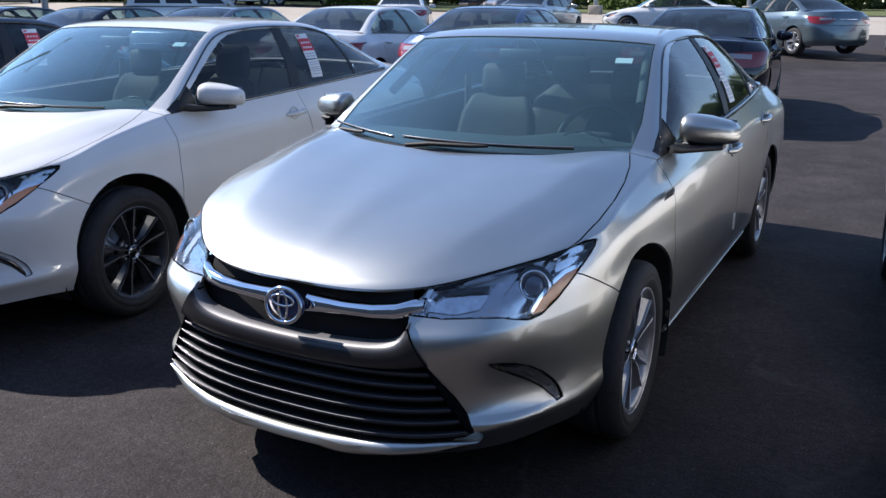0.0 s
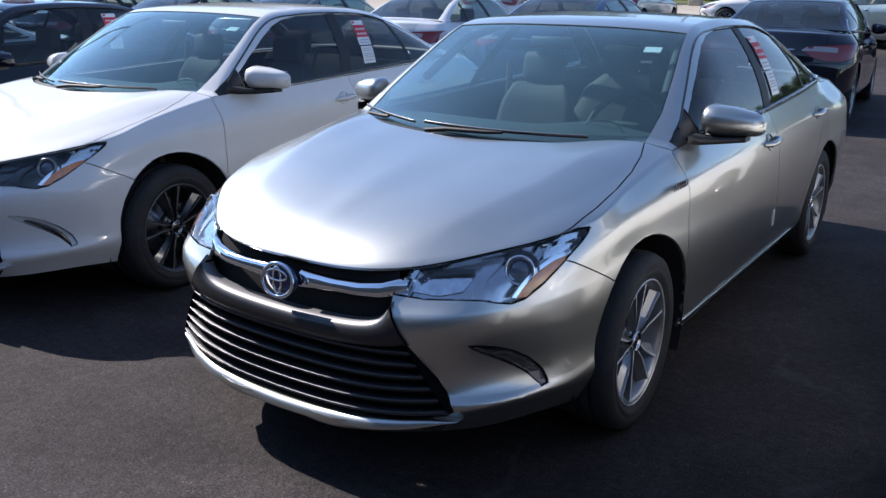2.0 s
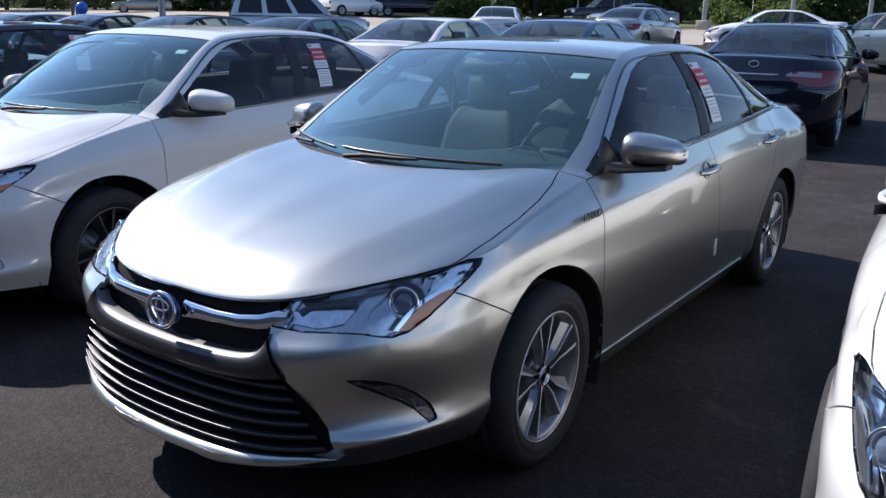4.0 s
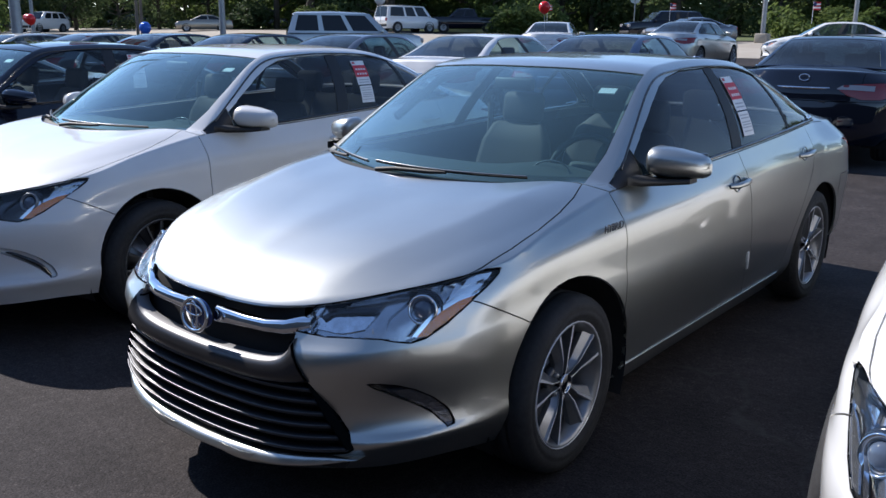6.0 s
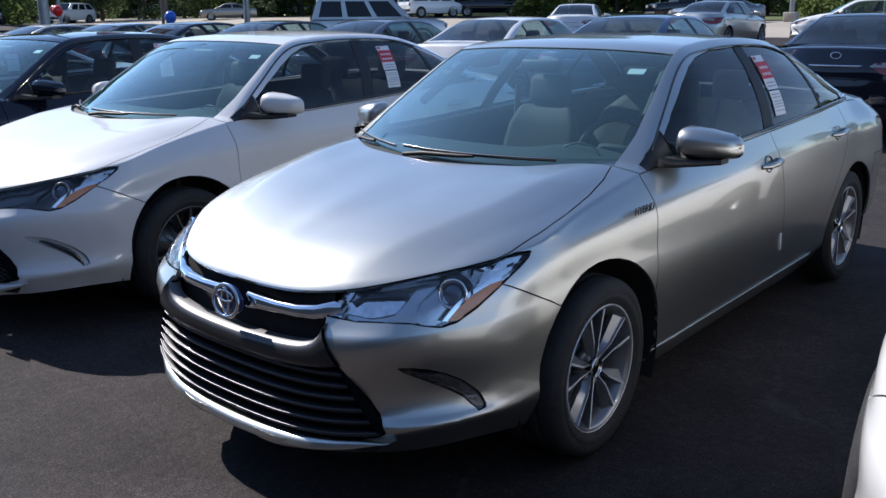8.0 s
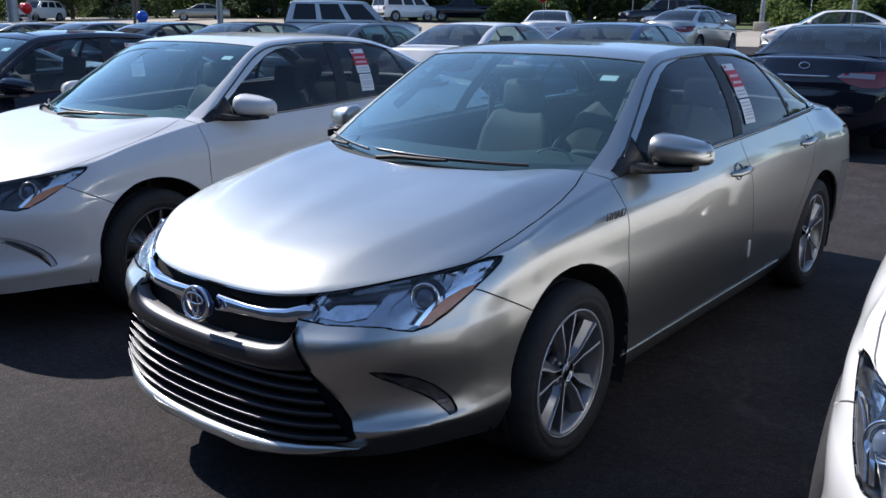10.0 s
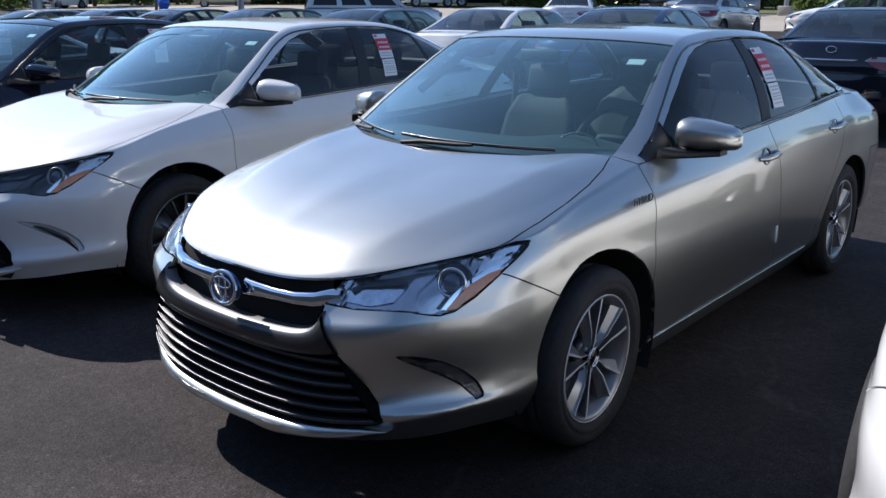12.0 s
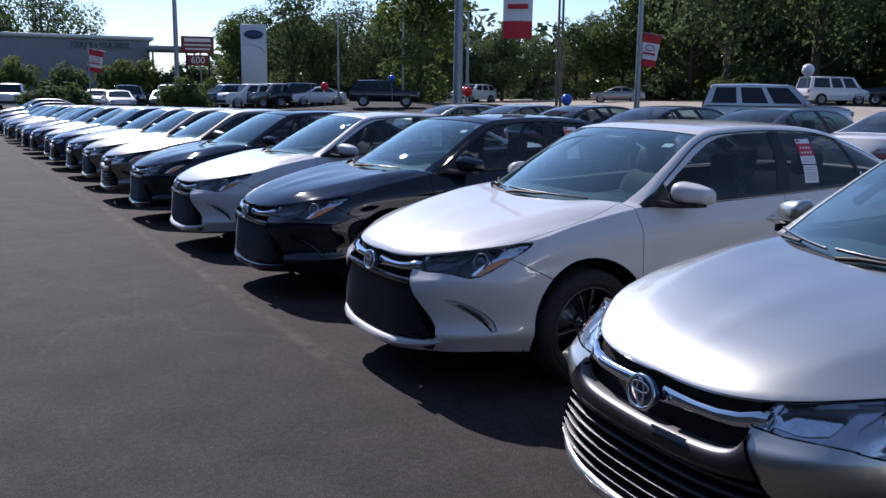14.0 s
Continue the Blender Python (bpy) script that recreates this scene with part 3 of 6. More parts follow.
def wheel(parent, y, side, steer=0.0):
    """A road wheel: the tyre, with rim, spokes, brake and hub under it."""
    s = side
    x0 = s * (.778 if y < 2 else .788)
    turn = Matrix.Translation((x0, y, HUB_Z)) @ Matrix.Rotation(radians(steer), 4, "Z") @ Matrix.Translation((-x0, -y, -HUB_Z))
    hub = (x0, y, HUB_Z)

    def add(name, b, mats, owner, label=""):
        bmesh.ops.recalc_face_normals(b, faces=b.faces)
        bmesh.ops.transform(b, matrix=turn, verts=b.verts)
        return part(name, b, mats, owner, label)

    bm = bmesh.new()
    prof = [(-.085, .220), (-.105, .245), (-.112, .285), (-.100, .318), (-.075, .331), (-.045, .335), (-.034, .335), (-.030, .328), (-.026, .335), (.026, .335), (.030, .328), (.034, .335),
            (.045, .335), (.075, .331), (.096, .322), (.1045, .305), (.1075, .301), (.108, .285), (.1065, .274), (.109, .271), (.105, .258), (.096, .243), (.090, .234)]
    add_lathe(bm, [(s * a, r) for a, r in prof], hub, 36)
    tyre = add("wheel", bm, RUBBER, parent, "black tyre on a multi-spoke alloy rim")
    bm = bmesh.new()
    rim = [(-.08, .222), (.0, .202), (.050, .209), (.078, .225), (.090, .2365), (.095, .2355), (.094, .227), (.078, .219), (.05, .203), (-.08, .195)]
    add_lathe(bm, [(s * a, r) for a, r in rim], hub, 36)
    add("rim", bm, ALLOY_GREY, tyre)
    bm = bmesh.new()
    add_lathe(bm, [(s * .088, .2362), (s * .0965, .2368), (s * .0962, .2335), (s * .089, .2325)], hub, 36)
    add("rim_lip", bm, ALLOY, tyre)
    bm = bmesh.new()
    add_lathe(bm, [(s * -.02, .0), (s * -.02, .150), (s * -.008, .150), (s * -.008, .06), (s * .01, .06), (s * .01, 0)], hub, 40)
    add("brake_disc", bm, STEEL, tyre)
    add("caliper", box((x0 - s * .005, y + .10, HUB_Z + .045), (.05, .07, .14), .015), ALLOY_DARK, tyre)
    bm = bmesh.new()
    add_lathe(bm, [(s * -.03, .202), (s * -.03, .02)], hub, 40)
    add("dust_shield", bm, DARK, tyre)
    for k in range(10):
        hand = 1 if k % 2 else -1
        a = math.pi * 2 * (k // 2) / 5 + math.pi / 2 + .15
        spoke = bmesh.new()
        rows = []
        # each pair leaves the hub side by side, kinks half way and spreads to the rim
        for r, off, w, x in ((.024, .016, .007, .058), (.060, .020, .008, .068), (.095, .024, .010, .073), (.112, .029, .015, .075), (.16, .046, .020, .079), (.205, .062, .0255, .082), (.231, .070, .029, .084)):
            c, n = math.cos(a), math.sin(a)
            along = math.sqrt(max(r * r - off * off, 1e-5))
            acr = Vector((0, -n, c)) * hand
            mid = Vector((0, along * c, along * n)) + acr * off
            rows.append([Vector(hub) + mid + acr * q * w + Vector((s * xx, 0, 0))
                         for q, xx in ((1, x - .040), (1, x - .020), (-.40, x - .003), (-.58, x + .006), (-1, x + .005), (-1, x - .040))])
        add_grid(spoke, rows)
        for f in spoke.faces:
            f.material_index = 1
        for q, f in enumerate(spoke.faces):
            if q % 5 == 3:
                f.material_index = 0
        spoke.faces.new([spoke.verts.new(p) for p in rows[-1]])
        sharp(add("spoke", spoke, [ALLOY, ALLOY_GREY], tyre), 30)
    bm = bmesh.new()
    add_lathe(bm, [(s * .040, .038), (s * .070, .036), (s * .076, .033), (s * .079, .0)], hub, 32)
    add("hub_cap", bm, BLACK_GLOSS, tyre)
    bm = bmesh.new()
    add_lathe(bm, [(s * .020, .082), (s * .042, .080), (s * .050, .066), (s * .050, .0)], hub, 32)
    add("hub_plate", bm, ALLOY_DARK, tyre)
    ring = bmesh.new()
    add_lathe(ring, [(s * .070, .037), (s * .0785, .037), (s * .0785, .0335), (s * .072, .0335)], hub, 32)
    add("hub_ring", ring, CHROME, tyre)
    for k in range(5):
        a = 2 * math.pi * (k + .5) / 5 + math.pi / 2 + .15
        bm = bmesh.new()
        add_lathe(bm, [(s * .03, .0105), (s * .062, .0105), (s * .067, .007), (s * .067, 0)], (x0, y + .057 * math.cos(a), HUB_Z + .057 * math.sin(a)), 6)
        add("lug_nut", bm, ALLOY_GREY, tyre)
    return tyre


def seat(parent, x, y, mat, width=.50, rear=False):
    bm = bmesh.new()
    add_box(bm, (x, y, .50), (width, .50, .16), .05, (4, 0, 0), 3)
    part("seat_cushion", bm, mat, parent)
    bm = bmesh.new()
    rows = []
    for z, w, d, back in ((.50, .23, .05, .0), (.62, .25, .065, .02), (.80, .25, .06, .06), (.98, .22, .05, .10), (1.07, .17, .035, .125), (1.085, .14, .012, .13)):
        ring = []
        for k in range(16):
            a = 2 * math.pi * k / 16
            cx, cy = math.copysign(abs(math.cos(a))**.6, math.cos(a)), math.copysign(abs(math.sin(a))**.6, math.sin(a))
            ring.append(Vector((x + w * width / .5 * cx, y + .24 + back + d * cy - .03 * abs(cx)**4, z)))
        rows.append(ring)
    add_grid(bm, rows, close=True)
    bm.faces.new([bm.verts.new(p) for p in rows[-1]])
    part("seat_back", bm, mat, parent)
    spots = (-.30, .30) if rear else (0,)
    for q in spots:
        part("headrest", box((x + q, y + .385, 1.165), (.25, .09, .17), .04, (-8, 0, 0), 3), mat, parent)
        for e in (-.05, .05):
            part("headrest_post", tube([(x + q + e, y + .37, 1.04), (x + q + e, y + .38, 1.12)], .006), STEEL, parent)


def text_mesh(words, size, depth):
    cu = bpy.data.curves.new("letters", "FONT")
    cu.body, cu.size, cu.extrude, cu.align_x, cu.align_y = words, size, depth, "CENTER", "CENTER"
    ob = bpy.data.objects.new("letters", cu)
    scene.collection.objects.link(ob)
    bpy.context.view_layer.update()
    me = bpy.data.meshes.new_from_object(ob.evaluated_get(bpy.context.evaluated_depsgraph_get()))
    bpy.data.objects.remove(ob)
    bm = bmesh.new()
    bm.from_mesh(me)
    bpy.data.meshes.remove(me)
    return bm


def build_sedan(name):
    """The sedan without its lower grille; origin on the ground under the nose's middle, nose towards -y."""
    car = empty(name)
    bm, g, (rail, ridge, top, stops) = body_half()
    part("hood", panel(bm, g["hood"], False, True), PAINT, car)
    part("front_bumper", panel(bm, g["front_bumper"], False, True), PAINT, car)
    part("body_shell", panel(bm, g["body"], False, True), PAINT, car)
    part("boot_lid", panel(bm, g["boot_lid"], False, True), PAINT, car)
    part("rear_bumper", panel(bm, g["rear_bumper"], False, True), PAINT, car)
    part("windshield", panel(bm, g["windshield"], False, True, .004, .001, 0), WINDSHIELD, car)
    part("rear_window", panel(bm, g["rear_window"], False, True, .004, .001, 0), REARGLASS, car)
    # dark layer behind the joints
    skin = [f for n in ("hood", "front_bumper", "wing", "front_door", "rear_door", "boot_lid", "rear_bumper", "tail_lamp") for f in g[n]]
    skin += [f for f in g["body"] if f.calc_center_median().z < 1.0]
    part("inner_shell", panel(bm, skin, False, True, .013, 0, 0), DARK, car)
    for flip in (False, True):
        s = -1 if flip else 1
        part("wing", panel(bm, g["wing"], flip, False), PAINT, car)
        d = part("front_door", panel(bm, g["front_door"], flip, False), PAINT, car)
        d2 = part("rear_door", panel(bm, g["rear_door"], flip, False), PAINT, car)
        for n, p in (("front_window", d), ("back_window", d2), ("quarter_window", car)):
            part("window_pane" if p is not car else "quarter_window", panel(bm, g[n], flip, False, .006, .001, 0), SIDEGLASS, p)
        for n in ("pillar_trim", "sail_trim", "divider_trim"):
            part(n, panel(bm, g[n], flip, False, .003, .001, .006), BLACK, car)
        # headlamp: lens, bowl, projector, reflector, amber marker
        lamp = part("headlamp", panel(bm, g["headlamp"], flip, False, .002, .003, 0), LENS, car, "clear lens over a chromed projector lamp")
        lamp.visible_shadow = False
        part("lamp_bowl", panel(bm, [f for f in g["headlamp"] if f.calc_center_median().z < .806], flip, False, .040, .001, -.036), LAMP_GREY, lamp)
        rimb = panel(bm, g["headlamp"], flip, False, .0, .0, .0)
        edge_line = [e for e in rimb.edges if len(e.link_faces) == 1]
        sur = bmesh.new()
        for e in edge_line:
            a, b = e.verts[0], e.verts[1]
            na, nb = a.normal, b.normal
            ca = (e.link_faces[0].calc_center_median() - (a.co + b.co) / 2).normalized()
            q = [a.co + na * .0005, b.co + nb * .0005, b.co + ca * .0045 - nb * .002, a.co + ca * .0045 - na * .002]
            f = sur.faces.new([sur.verts.new(p) for p in q])
        rimb.free()
        part("lamp_surround", sur, DARK_MATT, lamp)
        def on_lamp(x, z, deep):
            f = min(g["headlamp"], key=lambda f: (f.calc_center_median().x - x)**2 + (f.calc_center_median().z - z)**2)
            q = f.calc_center_median() - f.normal * deep
            return Vector((s * q.x, q.y, q.z)), Vector((s * f.normal.x, f.normal.y, f.normal.z))

        spot, face = on_lamp(.702, .748, .022)
        fwd = (face + Vector((s * .15, -1.2, 0))).normalized()
        turn = Matrix.Translation(spot) @ fwd.to_track_quat("Z", "Y").to_matrix().to_4x4()
        for nm, prof, mat in (("projector_ring", [(-.022, .046), (.004, .047), (.008, .044), (.005, .040), (-.002, .036)], CHROME),
                              ("projector_bezel", [(-.002, .0362), (-.004, .033), (-.012, .029)], LAMP_GREY),
                              ("projector_lens", [(.016 * math.cos(a) - .006, .030 * math.sin(a)) for a in np.linspace(0, math.pi / 2, 7)], BULB),
                              ("projector_shroud", [(-.030, .064), (-.016, .058), (-.018, .044)], BLACK_GLOSS)):
            b2 = bmesh.new()
            add_lathe(b2, prof, (0, 0, 0), 32, "z")
            bmesh.ops.transform(b2, matrix=turn, verts=b2.verts)
            bmesh.ops.recalc_face_normals(b2, faces=b2.faces)
            part(nm, b2, mat, lamp)
        for nm, poly, deep, mat in LAMP_ZONES:
            some = [f for f in g["headlamp"] if inside(poly, f.calc_center_median().x, f.calc_center_median().z)]
            if some:
                part(nm, panel(bm, some, flip, False, deep, 0, .012), mat, lamp)
        fog = part("fog_lamp", panel(bm, g["fog_lamp"], flip, False, .012, .002, -.012), BLACK_GLOSS, car, "narrow curved lamp strip in a dark surround")
        glow = [f for f in g["fog_lamp"] if f.calc_center_median().z < .505]
        part("lamp_strip", panel(bm, glow, flip, False, .006, .004, .006), FOG_LENS, fog)
        part("tail_lamp", panel(bm, g["tail_lamp"], flip, False, -.002, .002, .015), REDLENS, car, "red tail lamp with a clear band")
        cl = [f for f in g["tail_lamp"] if .875 < f.calc_center_median().z < .915 and f.calc_center_median().x < .75]
        if cl:
            part("reversing_lamp", panel(bm, cl, flip, False, -.005, .0, .004), CLEARLENS, car)
        # wheel house
        for hub in (FRONT_HUB, REAR_HUB):
            b2 = bmesh.new()
            arc = np.linspace(-.40, math.pi + .40, 27)
            k = .402 if hub == FRONT_HUB else .388
            edge = (lambda a: float(np.interp(hub + k * math.cos(a), (.58, .75, .985, 1.15, 1.36), (.795, .835, .862, .876, .886)))) if hub == FRONT_HUB else (lambda a: .884)
            rows = [[Vector((s * (x or edge(a)), hub + r * math.cos(a), HUB_Z + r * math.sin(a))) for a in arc] for x, r in ((0, k + .003), (.76, k - .003), (.60, k - .003), (.60, .02))]
            add_grid(b2, rows, flip)
            part("wheel_house", b2, DARK, car)
        # mirror
        b2 = bmesh.new()
        rows = []
        for q in (0, .02, .06, .14, .3, .5, .7, .84, .93, .98, 1):
            tall = float(np.interp(q, (0, .02, .06, .14, .5, .84, .93, .98, 1), (.032, .048, .060, .068, .064, .050, .041, .029, .016)))
            deep = float(np.interp(q, (0, .02, .06, .14, .5, .84, .93, .98, 1), (.035, .055, .072, .086, .082, .062, .050, .034, .018)))
            ring = []
            for k in range(24):
                a = 2 * math.pi * k / 24
                cy, cz = (math.copysign(abs(v)**.72, v) for v in (math.cos(a), math.sin(a)))
                x = .815 + .228 * q
                y = 1.668 + .060 * (q - .2) + deep * cy * (1.12 if cy < 0 else .45)
                z = 1.074 + tall * (cz if cz > 0 else .92 * cz) - .014 * q - .010 * cy * (cz < 0)
                ring.append(Vector((s * x, y, z)))
            rows.append(ring)
        add_grid(b2, rows, close=True)
        for r in (rows[0], rows[-1][::-1]):
            b2.faces.new([b2.verts.new(p) for p in r])
        bmesh.ops.recalc_face_normals(b2, faces=b2.faces)
        mir = part("mirror", b2, PAINT, car, "body-coloured door mirror on a black foot")
        b2 = bmesh.new()
        rows = [[Vector((s * x, y + dy, z + dz)) for dy, dz in ((-w, -h), (w, -h), (w, h), (-w, h))] for x, y, z, w, h in
                ((.826, 1.475, 1.018, .04, .016), (.85, 1.555, 1.005, .05, .014), (.90, 1.645, 1.000, .05, .012), (.99, 1.675, 1.008, .035, .010))]
        add_grid(b2, rows, close=True)
        b2.faces.new([b2.verts.new(p) for p in rows[-1]])
        bmesh.ops.recalc_face_normals(b2, faces=b2.faces)
        part("mirror_foot", b2, BLACK, mir)
        part("mirror_glass", box((s * .955, 1.712, 1.07), (.14, .004, .09), .001), CHROME, mir)
        # belt moulding, window surround, handles, side marks
        line = [v for v in top if 1.42 < v.y < 3.84 and v.x > .5]
        part("belt_moulding", tube([(s * (v.x + .003), v.y, v.z + .016) for v in line], .007, 6, squash=1.2), BLACK_GLOSS, car)
        part("window_corner", tube([(s * (r[0] + .034), r[1], r[2] - .030) for r in rail if 3.60 < r[1] < 3.90] + [(s * .80, 3.80, 1.097), (s * .805, 3.70, 1.093)], .009, 6), CHROME, car)
        arch = [r for r in rail if 1.46 < r[1] < 3.92]
        part("window_surround", tube([(s * (r[0] + .030 + .01 * min(1, max(0, (r[1] - 3.3)))), r[1] + .0, r[2] - .030) for r in arch], .006, 6), BLACK_GLOSS, car)
        for y, z, d, x in ((2.425, .893, "front", .898), (3.44, .930, "rear", .894)):
            h = part("door_handle", tube([(s * x, y - .095, z - .006), (s * (x + .028), y - .07, z - .002), (s * (x + .036), y, z + .002), (s * (x + .030), y + .07, z + .004), (s * x, y + .09, z + .006)],
                                         [.010, .013, .014, .013, .010], 8, squash=1.1), PAINT, d2 if d == "rear" else d_first(car, s))
            ring = [(s * (x + .003 + .012 * math.sin(a)), y - .015 + .043 * math.cos(a), z + .037 * math.sin(a)) for a in np.linspace(0, 2 * math.pi, 25)]
            ring = [(s * (x + .003 - .012 * (p[2] - z) / .037 * .6), p[1], p[2]) for p in ring]
            part("handle_cup", tube(ring, .0035, 6, False), PAINT, h)
        part("sill_line", tube([(s * .879, y, .292) for y in np.linspace(1.36, 3.2, 12)], .003, 5), PAINT, car)
        for hub in (FRONT_HUB, REAR_HUB):
            wheel(car, hub, s, 1.0 if hub == FRONT_HUB else 0.0)
        # badge on the wing
        b2 = text_mesh("HYBRID", .042, .0015)
        m = Matrix.Translation((s * .884, 1.235, .880)) @ Matrix(((0, 0, s), (s, 0, 0), (0, 1, 0))).to_4x4()
        bmesh.ops.transform(b2, matrix=m, verts=b2.verts)
        part("wing_badge", b2, ALLOY_DARK, car, smooth=False)
    b2 = bmesh.new()
    rows = []
    for k in (15.45, 15.65, 15.85, 16.0):
        i, q = int(min(k, 15)), k - int(min(k, 15))
        a, c = rail[i] + (rail[i + 1] - rail[i]) * q, ridge[i] + (ridge[i + 1] - ridge[i]) * q
        rows.append([Vector((a[0] * r, c[1] + (a[1] - c[1]) * r * r + .008, c[2] + (a[2] - c[2]) * abs(r)**2.6 - .006)) for r in np.linspace(-.92, .92, 15)])
    add_grid(b2, rows)
    part("windshield_border", b2, DARK_MATT, car)

    def on_pane(name, y, z, out):
        f = min(g[name], key=lambda f: (f.calc_center_median().y - y)**2 + (f.calc_center_median().z - z)**2)
        c, n = f.calc_center_median(), f.normal
        return Vector((c.x - (n.y * (y - c.y) + n.z * (z - c.z)) / n.x, y, z)) + n * out

    def decal(name, z0, z1, y0, y1, out, mat, owner):
        b = bmesh.new()
        rake = lambda z: (z - 1.042) * .30 + 2.61
        add_grid(b, [[on_pane("back_window", rake(z) + y, z, out) for y in np.linspace(y0, y1, 3)] for z in np.linspace(z0, z1, 4)], True)
        return part(name, b, mat, owner)

    tag = decal("window_sticker", 1.205, 1.362, .012, .150, .000, PAPER, car)
    decal("red_band", 1.255, 1.332, .012, .150, .0015, PAPER_RED, tag)
    for q in range(4):
        for z in (1.305, 1.275):
            decal("print_mark", z - .006, z + .006, .030 + .028 * q, .048 + .028 * q, .003, PAPER, tag)
    decal("print_mark", 1.342, 1.355, .020, .050, .0015, PAPER_RED, tag)
    for z in (1.220, 1.236):
        decal("print_line", z - .003, z + .003, .025, .135, .0015, PRINT, tag)
    tag = decal("price_sheet", 1.088, 1.198, .018, .148, .000, PAPER, car)
    for z in (1.182, 1.168, 1.150, 1.138, 1.126, 1.108):
        decal("print_line", z - .0025, z + .0025, .030, .136 - .03 * ((z * 1000) % 3 > 1), .0015, PRINT, tag)
    part("windshield_sticker", box((.497, 1.851, 1.326), (.075, .004, .042), 0, (-62, 0, 6)), PAPER, car, smooth=False)
    part("edge_guard", box((.907, 2.630, .478), (.010, .026, .085), .003, (4, 0, 0)), PAPER_CLEAR, car)
    # black cowl under the glass, wipers
    b2 = bmesh.new()
    ck = chord(COWL[:3] + [(.78, 1.36, 1.0)])
    lo = curve_points(COWL[:3] + [(.78, 1.36, 1.0)], ck, np.linspace(0, ck[-1], 14), True)
    rows = []
    for i, p in enumerate(lo):
        q = np.array((min(p[0], .765), np.interp(p[0], (0, .3, .55, .765), (1.13, 1.165, 1.26, 1.40)), np.interp(p[0], (0, .765), (1.010, 1.01))))
        rows.append([Vector((p[0], p[1] - .03, p[2] - .022)), Vector((p[0], p[1] + .0, p[2] - .018)), Vector((q[0], q[1] + .0, q[2] - .012)), Vector((q[0], q[1] + .06, q[2] + .012))])
    add_grid(b2, rows, True)
    add_grid(b2, [[Vector((-v.x, v.y, v.z)) for v in r] for r in rows])
    bmesh.ops.remove_doubles(b2, verts=b2.verts, dist=1e-4)
    part("cowl_panel", b2, BLACK, car)

    def glass_at(x, lift):
        """A point on the windshield, by lateral place and share of the way up, a little above it."""
        k = lift * 2
        rr = np.array([np.interp(k, range(3), [RAIL[i][c] for i in range(3)]) for c in range(3)])
        cc = np.array([np.interp(k, range(3), [MID[i][c] for i in range(3)]) for c in range(3)])
        r = abs(x) / rr[0]
        return Vector((x, cc[1] + (rr[1] - cc[1]) * r**2 - .008, cc[2] + (rr[2] - cc[2]) * r**2.6 + .012))

    for x0, x1, l1 in ((.50, -.22, .012), (-.27, -.71, .03)):
        arm = [glass_at(x0 * .2 + x1 * .8, .004), glass_at(x0 * .45 + x1 * .55, .012), glass_at(x0 * .55 + x1 * .45, .02)]
        w = part("wiper", tube([glass_at(x0 * .05 + x1 * .95, .0) - Vector((0, .012, .012)), *arm], [.010, .010, .009, .007], 8), BLACK, car)
        blade = [glass_at(x0 + (x1 - x0) * q, .018 + l1 * q) for q in np.linspace(0, 1, 11)]
        part("wiper_blade", tube(blade, .0042, 6), BLACK, w)
        part("wiper_spine", tube([p + Vector((0, -.005, .007)) for p in blade], .0035, 5), ALLOY_GREY, w)
    # emblem and the chrome wing on the nose
    emblem = part("emblem", ellipse(0, .661, .066, .053, .022, .0065, 40, lean=.15), CHROME, car, "oval chrome emblem on a blue ground")
    b2 = bmesh.new()
    add_lathe(b2, [(-.006, 0), (-.005, .04), (.0, .062), (.012, .066)], (0, 0, 0), 40, "y")
    bmesh.ops.transform(b2, matrix=Matrix.Translation((0, .033, .661)) @ Matrix.Diagonal((1, 1, .79, 1)), verts=b2.verts)
    part("emblem_ground", b2, LOGO_BLUE, emblem)
    part("emblem_ring", ellipse(0, .678, .042, .018, .020, .004, 28), CHROME, emblem)
    part("emblem_ring", ellipse(0, .661, .017, .045, .020, .004, 28), CHROME, emblem)
    for s in (1, -1):
        b2 = bmesh.new()
        rows = []
        for x, z, h in ((.055, .664, .029), (.12, .666, .024), (.20, .668, .020), (.29, .672, .020), (.36, .677, .023), (.405, .686, .028), (.432, .692, .022)):
            y = float(np.interp(x, (.055, .30, .36, .405, .432), (.064, .074, .091, .117, .142)))
            rows.append([Vector((s * x, y + a, z + b * h)) for a, b in ((.02, -1), (.001, -.97), (-.006, -.7), (-.006, -.2), (-.001, .6), (.010, .97), (.024, 1))])
        add_grid(b2, rows, s < 0)
        bmesh.ops.recalc_face_normals(b2, faces=b2.faces)
        part("nose_wing", b2, CHROME, car, "chrome bar from the emblem to the headlamp")
    # backing of the mouth
    b2 = bmesh.new()
    add_grid(b2, [[Vector((x, nose_y(x, z) + .060, z)) for x in np.linspace(-1, 1, 25) * w] for z, w in ((.24, .56), (.30, .592), (.35, .586), (.45, .516), (.55, .456), (.65, .400), (.70, .395), (.735, .39))], True)
    part("grille_backing", b2, DARK, car)
    b2 = bmesh.new()
    rows = []
    for x in np.linspace(-.622, .622, 33):
        q = abs(x)
        y, z = np.interp(q, (0, .16, .335, .48, .622), (.006, .010, .026, .066, .138)), .244 + .044 * (q / .59)**2
        h = .013 * min(1, max(.1, (.626 - q) / .10))
        k = min(1, max(0, (.60 - q) / .22))
        rows.append([Vector((x, y + (a if a > 0 else a * k), z + (b if b > -.5 else -.5 + (b + .5) * k) * h))
                     for a, b in ((.04, -2.0), (-.006, -1.8), (-.011, -1.45), (-.0105, -1.0), (-.005, -.1), (.001, .7), (.012, 1.0), (.04, 1.1))])
    add_grid(b2, rows)
